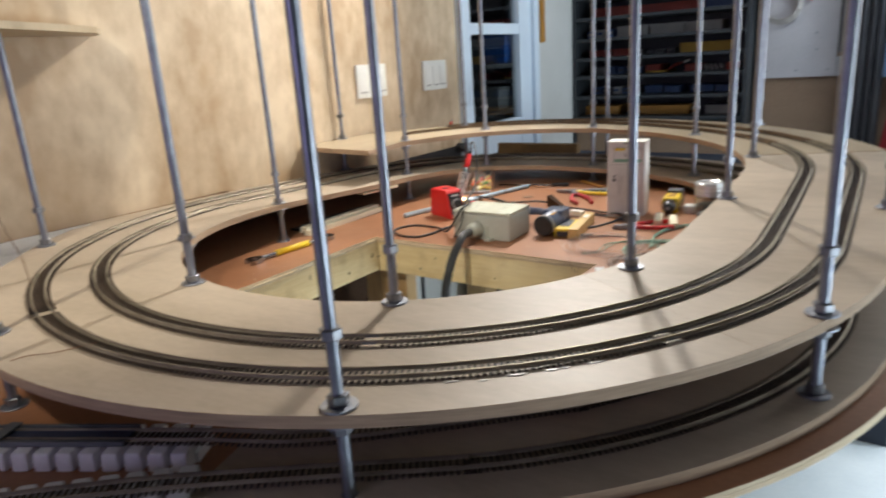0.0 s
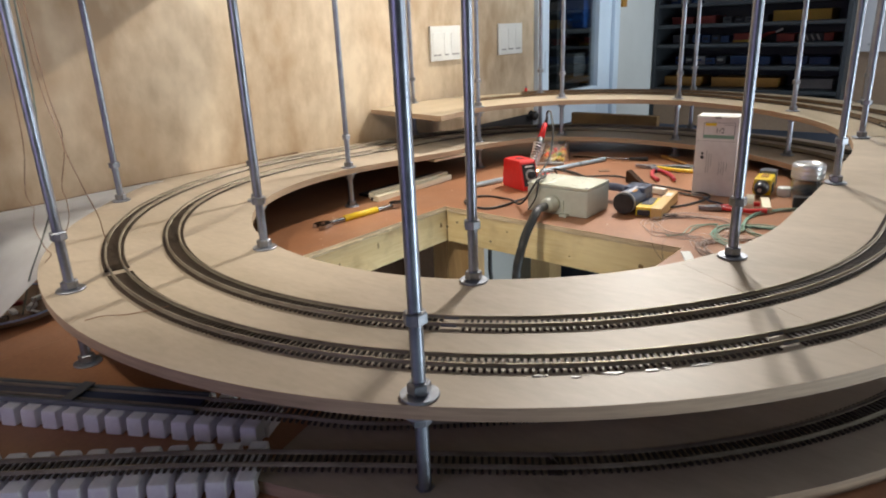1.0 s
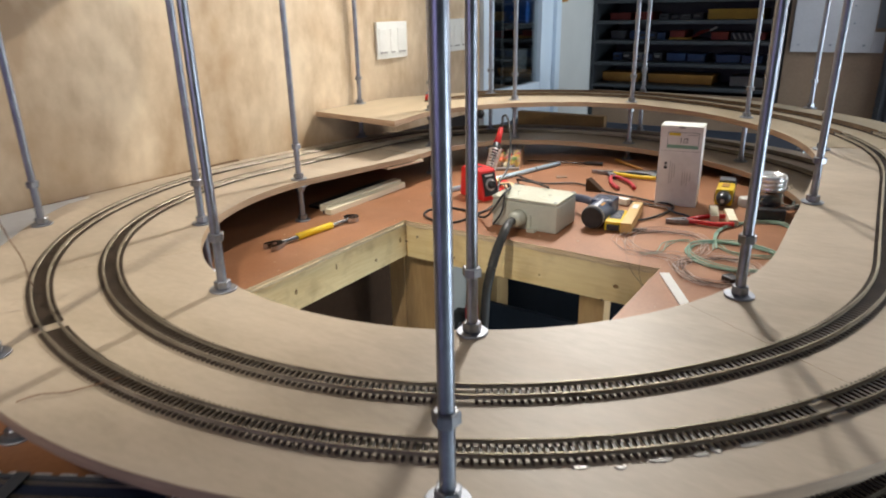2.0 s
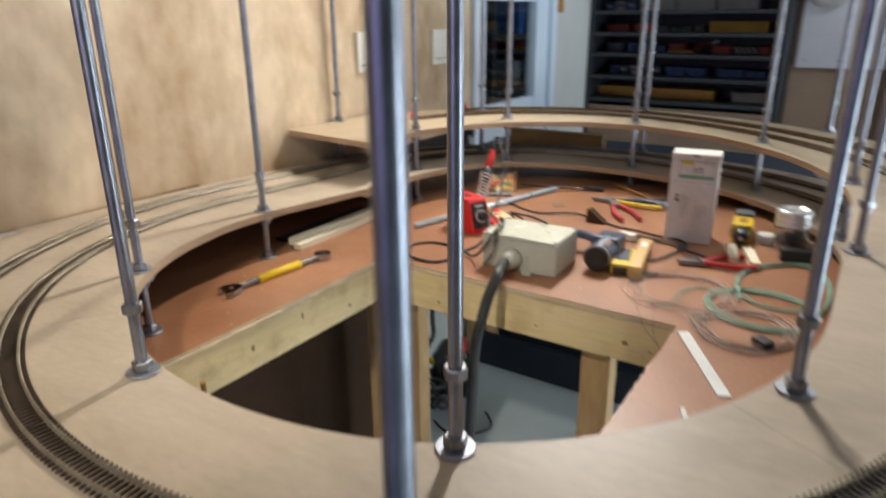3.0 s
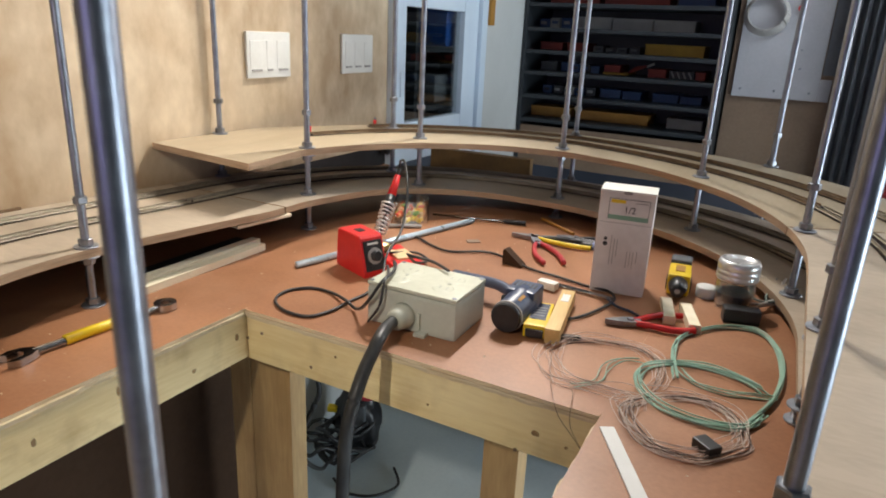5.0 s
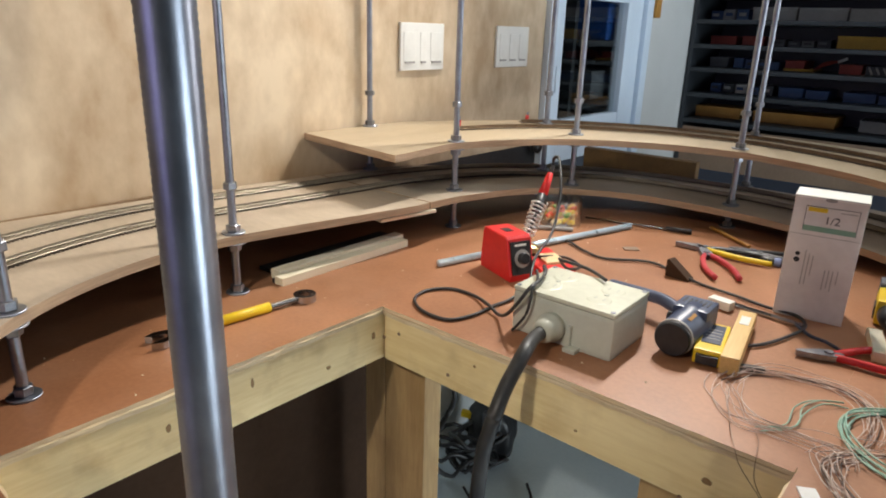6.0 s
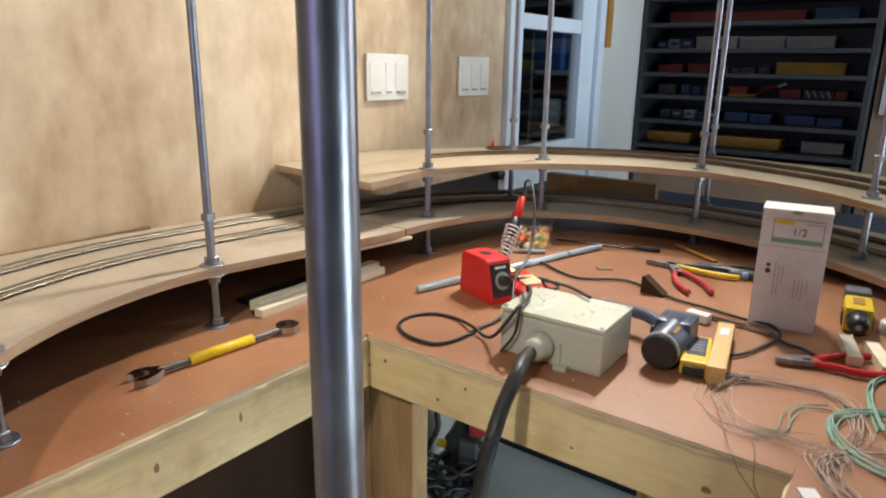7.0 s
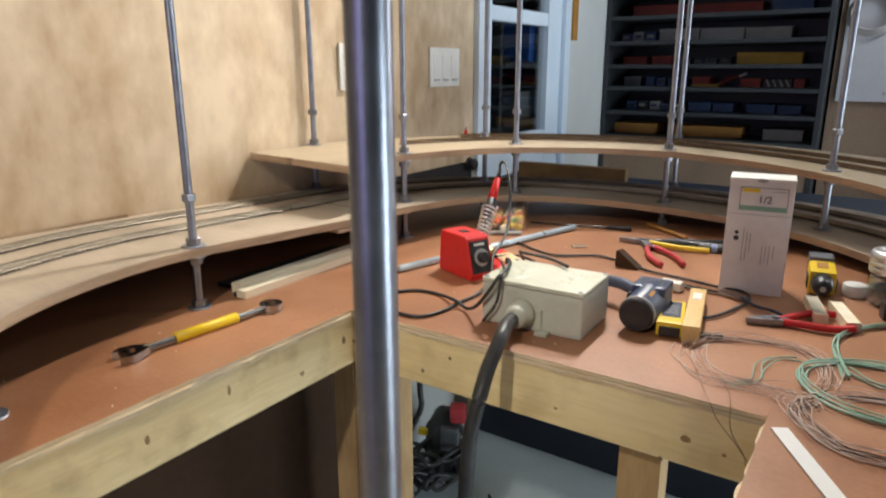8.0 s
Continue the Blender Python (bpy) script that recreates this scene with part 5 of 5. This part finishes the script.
# bundles of hook-up wire
def wire_bundle(path, strands, r, spread, material, label, lift=0.0022):
    """Several strands that wander beside one another along a path on the bench."""
    t = on_bench("wire_coil", 0, 0, 0, label, "wire coil", "wire coils")
    base = curve_points([(x - 0.009, y - 0.003, 0) for x, y in path], 7)
    for k in range(strands):
        px, py, ox, oy = random.random() * 9, random.random() * 9, random.gauss(0, spread), random.gauss(0, spread)
        a, b = int(len(base) * 0.07 * random.random()), len(base) - int(len(base) * 0.07 * random.random())
        pts = []
        for i in range(a, b):
            p = base[i]
            wx, wy, wz = (noise.noise(Vector((i * 0.09 + px, q, py))) for q in (0.0, 7.3, 15.1))
            pts.append(Vector((p.x + ox + spread * 1.6 * wx, p.y + oy + spread * 1.6 * wy, max(r + 0.0002, lift + 0.0012 * (k % 5) + 0.003 * wz))))
        smooth(part("strand", tube(bmesh.new(), pts, r, 5), material, t))
    return t


random.seed(21)
LOOP_A = [(1.092, 1.530), (1.078, 1.585), (1.073, 1.630), (1.080, 1.678), (1.120, 1.738), (1.170, 1.757), (1.203, 1.705), (1.214, 1.620), (1.206, 1.535), (1.182, 1.462)]
LOOP_B = [(1.201, 1.546), (1.174, 1.572), (1.128, 1.586), (1.083, 1.574), (1.050, 1.540), (1.049, 1.500), (1.066, 1.469), (1.092, 1.448), (1.128, 1.439), (1.161, 1.445), (1.187, 1.462), (1.204, 1.500)]
LOOP_C = [(1.085, 1.564), (1.113, 1.532), (1.151, 1.525), (1.185, 1.537), (1.205, 1.547)]
LOOP_D = [(1.074, 1.464), (1.055, 1.435), (1.055, 1.409), (1.073, 1.379), (1.098, 1.357), (1.130, 1.357), (1.152, 1.369), (1.177, 1.400), (1.183, 1.424), (1.172, 1.462), (1.141, 1.489), (1.107, 1.486), (1.076, 1.466)]
LOOP_E = [(0.921, 1.518), (0.935, 1.562), (0.983, 1.586), (1.028, 1.590), (1.063, 1.566), (1.074, 1.520), (1.070, 1.480)]
LOOP_F = [(0.920, 1.522), (0.931, 1.480), (0.960, 1.446), (1.000, 1.452), (1.045, 1.452), (1.056, 1.418)]
LOOP_G = [(0.982, 1.439), (1.007, 1.470), (1.008, 1.510), (1.020, 1.545), (1.044, 1.560)]
wire_bundle(LOOP_A, 7, 0.0010, 0.0022, GREEN, "open loop of pale green hook-up wire")
wire_bundle(LOOP_B, 8, 0.0010, 0.0028, GREEN, "loose coil of pale green hook-up wire")
wire_bundle(LOOP_C, 4, 0.0009, 0.0030, GREEN, "slack run of pale green hook-up wire")
wire_bundle(LOOP_D, 13, 0.0005, 0.0065, WIREWHITE, "tangled coil of pale twisted hook-up wire")
wire_bundle(LOOP_D, 4, 0.0006, 0.0045, DARKWIRE, "dark twisted pairs coiled with pale wire")
wire_bundle(LOOP_E, 11, 0.00042, 0.0072, WIREWHITE, "loop of pale twisted wire on the bench")
wire_bundle(LOOP_E, 2, 0.0006, 0.0040, DARKWIRE, "thin dark wires in a loose loop")
wire_bundle(LOOP_F, 11, 0.00042, 0.0105, WIREWHITE, "pale twisted wire strands trailing over the bench")
wire_bundle(LOOP_G, 3, 0.0008, 0.0030, GREEN, "pale green wire pair trailing over the bench")
tagged(part("black_tape", boxbm((1.149, 1.386, TABLE + 0.0065), (0.026, 0.018, 0.012), 0.002, rz=-40), BLACK), "piece of black tape round the wires", "tape")
tagged(part("black_tape", boxbm((0.936, 1.570, TABLE + 0.004), (0.030, 0.009, 0.006), 0.001, rz=25), BLACK), "piece of black tape round the wires", "tape")
tagged(part("white_strip", boxbm((1.088, 1.296, TABLE + 0.0012), (0.175, 0.0165, 0.002), 0.0003, rz=-60), WHITEPAPER), "narrow white paper strip on the bench", "paper strip")
tagged(part("white_strip", boxbm((1.106, 1.14, TABLE + 0.0012), (0.06, 0.006, 0.002), 0.0003, rz=-68), WHITEPAPER), "short narrow white strip on the bench", "paper strip")
bm = rod_between(bmesh.new(), (0.614, 0.866, TABLE + 0.0002), (0.614, 0.866, TABLE + 0.034), 0.0035, 0.0035, 6)
tagged(part("wooden_peg", bm, ORANGE), "yellow-brown wooden peg standing by the opening", "peg")

# white crumbs scattered over the hardboard
random.seed(31)
verts, faces = [], []
for x0, x1, y0, y1, n in ((0.30, 0.46, 0.95, 1.38, 26), (0.35, 0.95, 1.43, 2.0, 40), (1.05, 1.2, 1.1, 1.4, 14)):
    for _ in range(n):
        x, y, r = random.uniform(x0, x1), random.uniform(y0, y1), random.choice((0.0007, 0.0009, 0.0013, 0.0020))
        k, a = len(verts), random.random() * 6.28
        for j in range(3):
            verts.append((x + r * math.cos(a + 2.1 * j), y + r * 0.7 * math.sin(a + 2.1 * j), TABLE + 0.0002))
        verts.append((x, y, TABLE + 0.0002 + r * 0.8))
        faces += [(k, k + 1, k + 3), (k + 1, k + 2, k + 3), (k + 2, k, k + 3)]
me = bpy.data.meshes.new("sawdust_crumbs")
me.from_pydata(verts, [], faces)
me.materials.append(PALEWOOD)
tagged(new("sawdust_crumbs", me), "tiny pale crumbs scattered over the bench top", "crumbs", "", "stuff")

# ---- under the bench ----
heap = thing("cable_heap", pose(0.155, 2.03, 0), "heap of black cables and tools on the floor under the bench", "cable heap")
random.seed(8)
for k in range(8):
    pts = []
    cx, cy = random.gauss(0, 0.025), random.gauss(0, 0.03)
    for i in range(26):
        a = 6.28 * i / 18 + k
        pts.append(Vector((cx + (0.055 + 0.02 * math.sin(2 * a)) * math.cos(a), cy + 0.065 * math.sin(a), 0.012 + 0.014 * k + 0.015 * math.sin(3 * a + k) + 0.012)))
    smooth(part("loop", tube(bmesh.new(), pts, 0.006, 8), RUBBER, heap))
bag = thing("tool_bag", pose(0.165, 2.125, 0), "dark tool bag with yellow and red tags on the floor", "bag")
bm = bmesh.new()
bmesh.ops.create_icosphere(bm, subdivisions=4, radius=1)
for v in bm.verts:
    k = 1 + 0.16 * noise.noise(v.co * 2.6)
    v.co = Vector((v.co.x * 0.075 * k, v.co.y * 0.06 * k, max(0.0, 0.10 + v.co.z * 0.11 * k)))
smooth(part("bag_body", bm, BLACK, bag))
part("tag", boxbm((-0.056, -0.045, 0.142), (0.03, 0.02, 0.018), 0.004, rz=20), YELLOW, bag, "yellow tag")
part("strap", boxbm((0.05, -0.03, 0.225), (0.045, 0.035, 0.055), 0.012, rz=30, rx=20), GRIPRED, bag, "dull red strap")
part("pocket", boxbm((0.035, -0.05, 0.15), (0.05, 0.02, 0.07), 0.006, rz=15), GREYBOXES, bag, "grey pocket")
wire("black_lead", [(0.437, 1.60, 0.72), (0.436, 1.597, 0.583), (0.438, 1.597, 0.538), (0.414, 1.597, 0.484), (0.378, 1.60, 0.397), (0.30, 1.72, 0.25), (0.20, 1.90, 0.08), (0.16, 1.99, 0.05)], 0.0055, RUBBER, "black cord hanging under the bench", "cable")
wire("floor_lead", [(0.19, 1.96, 0.006), (0.26, 1.93, 0.006), (0.33, 1.96, 0.006), (0.36, 2.03, 0.006), (0.31, 2.09, 0.006)], 0.004, RUBBER, "thin black cord curling on the floor", "cable")


# ---- far wall ----
def far_pose(x, z, out=0.0):
    return pose(x, FARY - out, z)


SX0, SW, SD = 0.004, 0.862, 0.33
SFRONT = 3.612
shelf = thing("shelf_unit", pose(SX0, SFRONT + SD, 0), "black open shelf unit packed with boxes and tools", "shelf unit")
part("back_panel", boxbm((SW / 2, -0.006, 0.9), (SW, 0.012, 1.8)), SHELFBLACK, shelf)
part("side_panel", boxbm((0.009, -SD / 2 - 0.006, 0.9), (0.018, SD - 0.014, 1.8), 0.002), SHELFBLACK, shelf)
part("side_panel", boxbm((SW - 0.009, -SD / 2 - 0.006, 0.9), (0.018, SD - 0.014, 1.8), 0.002), SHELFBLACK, shelf)
part("base_panel", boxbm((SW / 2, -SD + 0.016, 0.415), (SW - 0.038, 0.018, 0.82), 0.002), BROWNPLY, shelf, "brown board closing the base")
LEVELS = [0.850, 0.957, 1.060, 1.152, 1.248, 1.350, 1.452, 1.560, 1.670, 1.780]
for z in LEVELS:
    part("shelf_board", boxbm((SW / 2, -SD / 2 - 0.006, z), (SW - 0.037, SD - 0.016, 0.016), 0.002), SHELFBLACK, shelf)
BOXFRONT = 3.745


def box_on(level, x0, x1, h, material, label, d=0.15, lid=True):
    """A closed box standing on one shelf board, from x0 to x1."""
    w = x1 - x0
    b = thing("storage_box", pose((x0 + x1) / 2, BOXFRONT + d / 2, LEVELS[level] + 0.0083), label, "storage box", "boxes on the shelf unit")
    if lid:
        part("box_base", boxbm((0, 0, h * 0.40), (w - 0.004, d - 0.004, h * 0.80), 0.002), material, b)
        part("box_lid", boxbm((0, 0, h * 0.90), (w, d, h * 0.20), 0.002), material, b)
    else:
        part("box_base", boxbm((0, 0, h / 2), (w, d, h), 0.004), material, b)
    return b


def blister_row(level, x0, x1, h, n, materials, label):
    """A run of narrow packs leaning together on one board."""
    w = (x1 - x0) / n
    for i in range(n):
        b = thing("tool_pack", pose(x0 + w * (i + 0.5), BOXFRONT + 0.05, LEVELS[level] + 0.0083), label, "tool pack", "packs on the shelf unit")
        k = h * (0.75 + 0.25 * random.random())
        part("pack_body", boxbm((0, 0, k / 2), (w * 0.88, 0.09, k), 0.003, rz=random.uniform(-5, 5)), materials[i % len(materials)], b)
        part("pack_label", boxbm((0, -0.052, k * 0.55), (w * 0.5, 0.003, k * 0.3)), materials[(i + 1) % len(materials)], b)


random.seed(5)
for lv, x0, x1, h, mt, lab in (
    (0, 0.019, 0.212, 0.045, ORANGE, "orange cardboard box on the black shelf"), (0, 0.262, 0.575, 0.044, ORANGE, "long orange box on the black shelf"), (0, 0.653, 0.805, 0.044, PALEBOX, "white box with a dark base on the black shelf"),
    (1, 0.345, 0.44, 0.038, BLUEBOX, "blue tool case on the black shelf"), (1, 0.446, 0.53, 0.035, BLUEBOX, "blue tool case on the black shelf"), (1, 0.578, 0.69, 0.036, BLUEBOX, "blue tool case on the black shelf"), (1, 0.695, 0.786, 0.033, BLUEBOX, "blue tool case on the black shelf"),
    (2, 0.348, 0.460, 0.010, DULLYELLOW, "thin yellow level lying on the black shelf"), (2, 0.05, 0.13, 0.040, GREYBOXES, "grey box on the black shelf"), (2, 0.545, 0.625, 0.035, DULLRED, "dark red pouch on the black shelf"),
    (3, 0.520, 0.766, 0.046, DULLYELLOW, "long yellow level box on the black shelf"), (3, 0.04, 0.15, 0.034, DULLRED, "dark red box on the black shelf"), (3, 0.17, 0.26, 0.036, DULLRED, "dark red box on the black shelf"),
    (4, 0.194, 0.363, 0.052, PALEBOX, "pale grey long box on the black shelf"), (4, 0.366, 0.540, 0.050, PALEBOX, "pale grey long box on the black shelf"), (4, 0.543, 0.716, 0.048, PALEBOX, "pale grey long box on the black shelf"),
    (5, 0.07, 0.30, 0.05, DULLRED, "dark red box on the black shelf"), (5, 0.32, 0.60, 0.045, DULLRED, "long dark red box on the black shelf"), (5, 0.63, 0.78, 0.05, BLUEBOX, "blue box on the black shelf"),
    (6, 0.05, 0.40, 0.06, PALEBOX, "pale crate on the black shelf"), (6, 0.45, 0.78, 0.06, GREYBOXES, "grey crate on the black shelf"),
    (7, 0.10, 0.42, 0.07, GREYBOXES, "grey crate on the black shelf"), (7, 0.50, 0.78, 0.06, BLUEBOX, "blue box on the black shelf")):
    box_on(lv, x0, x1, h, mt, lab, lid=h > 0.02)
red_case = box_on(2, 0.35, 0.425, 0.030, DULLRED, "red tool case lying on a yellow level")
red_case.location.z += 0.0104
blister_row(1, 0.065, 0.325, 0.040, 5, (BLUEBOX, SHELFBLACK, PALEBOX), "blue and black packaged tool on the black shelf")
blister_row(2, 0.15, 0.335, 0.042, 4, (BLUEBOX, BLUEBOX, SHELFBLACK), "blue packaged tool on the black shelf")
blister_row(4, 0.022, 0.185, 0.046, 3, (BLUEBOX, PALEBOX), "blue and white pack on the black shelf")
blister_row(3, 0.29, 0.50, 0.030, 4, (GREYBOXES, SHELFBLACK), "dark grey pack on the black shelf")
sp = thing("striped_pack", pose(0.686, BOXFRONT + 0.05, LEVELS[2] + 0.0083), "black pack with white slanted stripes", "tool pack", "packs on the shelf unit")
part("pack_body", boxbm((0, 0, 0.017), (0.104, 0.09, 0.034), 0.002), SHELFBLACK, sp)
for i in range(4):
    part("stripe", boxbm((-0.036 + 0.024 * i, -0.0462, 0.017), (0.007, 0.002, 0.030), ry=-28), PALEBOX, sp)
box_on(2, 0.742, 0.785, 0.034, DULLRED, "small red case on the black shelf")
rt = thing("red_pliers", pose(0.485, BOXFRONT + 0.03, LEVELS[2] + 0.0095), "red-handled pliers propped on the black shelf", "pliers", "pliers")
for off in (0.0, 0.010):
    smooth(part("handle", tube(bmesh.new(), curve_points([(-0.035, off, 0.006), (0.0, off, 0.024 + off), (0.045, off, 0.043)], 5), 0.0042, 8), DULLRED, rt))
part("jaw", boxbm((0.062, 0.005, 0.048), (0.034, 0.006, 0.010), 0.001, ry=-24), PALEINK, rt)

# grey-white panel with a coil of cable
panel_ = thing("wall_panel", far_pose(0.897, 1.022), "pale grey-white panel fixed on the far wall", "wall panel")
part("sheet", boxbm((0.155, -0.008, 0.45), (0.31, 0.012, 0.9), 0.002), PANELGREY, panel_)
part("foot_strip", boxbm((0.331, -0.008, 0.042), (0.040, 0.012, 0.084), 0.002), PANELGREY, panel_)
part("side_board", boxbm((0.338, -0.007, 0.50), (0.048, 0.012, 0.80), 0.002), DARKGREY, panel_, "dark grey vertical board")
for x, z in ((0.03, 0.03), (0.28, 0.03), (0.155, 0.03), (0.225, 0.19), (0.232, 0.12)):
    part("screw", lathe(bmesh.new(), [(0.005, 0), (0.004, 0.002)], 10, pose(x, -0.014, z, 90, 0, 0)), ZINCNUT, panel_)
coil_ = thing("cable_coil", far_pose(0.978, 1.335, 0.03), "grey coil of cable hanging on the wall panel", "cable coil")
for k in range(5):
    pts = [Vector(((0.080 - 0.003 * k) * math.cos(a * 0.2), -0.004 * k, (0.076 - 0.003 * k) * math.sin(a * 0.2) + 0.002 * k)) for a in range(33)]
    smooth(part("loop", tube(bmesh.new(), pts, 0.004, 6), PALEINK, coil_))
part("hook", boxbm((0, -0.004, 0.076), (0.03, 0.034, 0.012), 0.002), ZINC, coil_)
part("tie", boxbm((-0.022, -0.010, 0.066), (0.022, 0.022, 0.014), 0.003), PLASTICWHITE, coil_, "white cable tie")
tagged(part("wall_button", lathe(bmesh.new(), [(0.012, 0), (0.010, 0.02)], 14, far_pose(1.093, 1.363, 0.014) @ pose(0, 0, 0, 90, 0, 0)), RED), "small red button on the wall panel", "button")

# dark curtain, blue cloth and red bag beside the panel
def hanging(name, along, z0, z1, width, material, label, category, out=0.12):
    bm = bmesh.new()
    rows = []
    for j in range(14):
        z = z0 + (z1 - z0) * j / 13
        rows.append([bm.verts.new((width * (i / 30 - 0.5) * (0.85 + 0.15 * (1 - j / 13)), 0.018 * math.sin(i * 0.9 + 0.15 * j) + 0.006 * math.sin(i * 2.3), z)) for i in range(31)])
    for a, b in zip(rows, rows[1:]):
        for i in range(30):
            bm.faces.new((a[i], a[i + 1], b[i + 1], b[i]))
    bmesh.ops.solidify(bm, geom=bm.faces, thickness=0.003)
    ob = smooth(part(name, bm, material))
    ob.matrix_world = far_pose(along, 0, out)
    return tagged(ob, label, category)


hanging("dark_curtain", 1.325, 0.05, 2.1, 0.14, DARKGREY, "dark grey hanging curtain by the wall panel", "curtain")
hanging("blue_cloth", 1.475, 1.015, 1.75, 0.17, SKYCLOTH, "pale blue cloth hanging on the far wall", "cloth")
rb = thing("red_bag", far_pose(1.62, 0.0, 0.22), "deep red fabric bag standing by the far wall", "bag")
bm = bmesh.new()
bmesh.ops.create_icosphere(bm, subdivisions=4, radius=1)
for v in bm.verts:
    k = 1 + 0.12 * noise.noise(v.co * 2.2)
    v.co = Vector((v.co.x * 0.21 * k, v.co.y * 0.15 * k, max(0.0, 0.59 + v.co.z * 0.62 * k)))
smooth(part("bag_body", bm, REDCLOTH, rb))
part("white_mark", boxbm((-0.05, -0.148, 0.86), (0.06, 0.004, 0.012)), PLASTICWHITE, rb)

# things glimpsed between the decks at the far side
tagged(part("long_level", boxbm((0.30, 2.60, 0.8245), (0.34, 0.03, 0.068), 0.003, rz=3), OCHRE), "long dull yellow spirit level behind the bench", "spirit level")
# Cabinet colour carries the shade in the gap between the decks.
tagged(part("cabinet", boxbm((0.66, 2.72, 0.395), (1.3, 0.34, 0.79), 0.005), NAVYPANEL), "low cabinet behind the bench, near black for the dark gap", "cabinet")
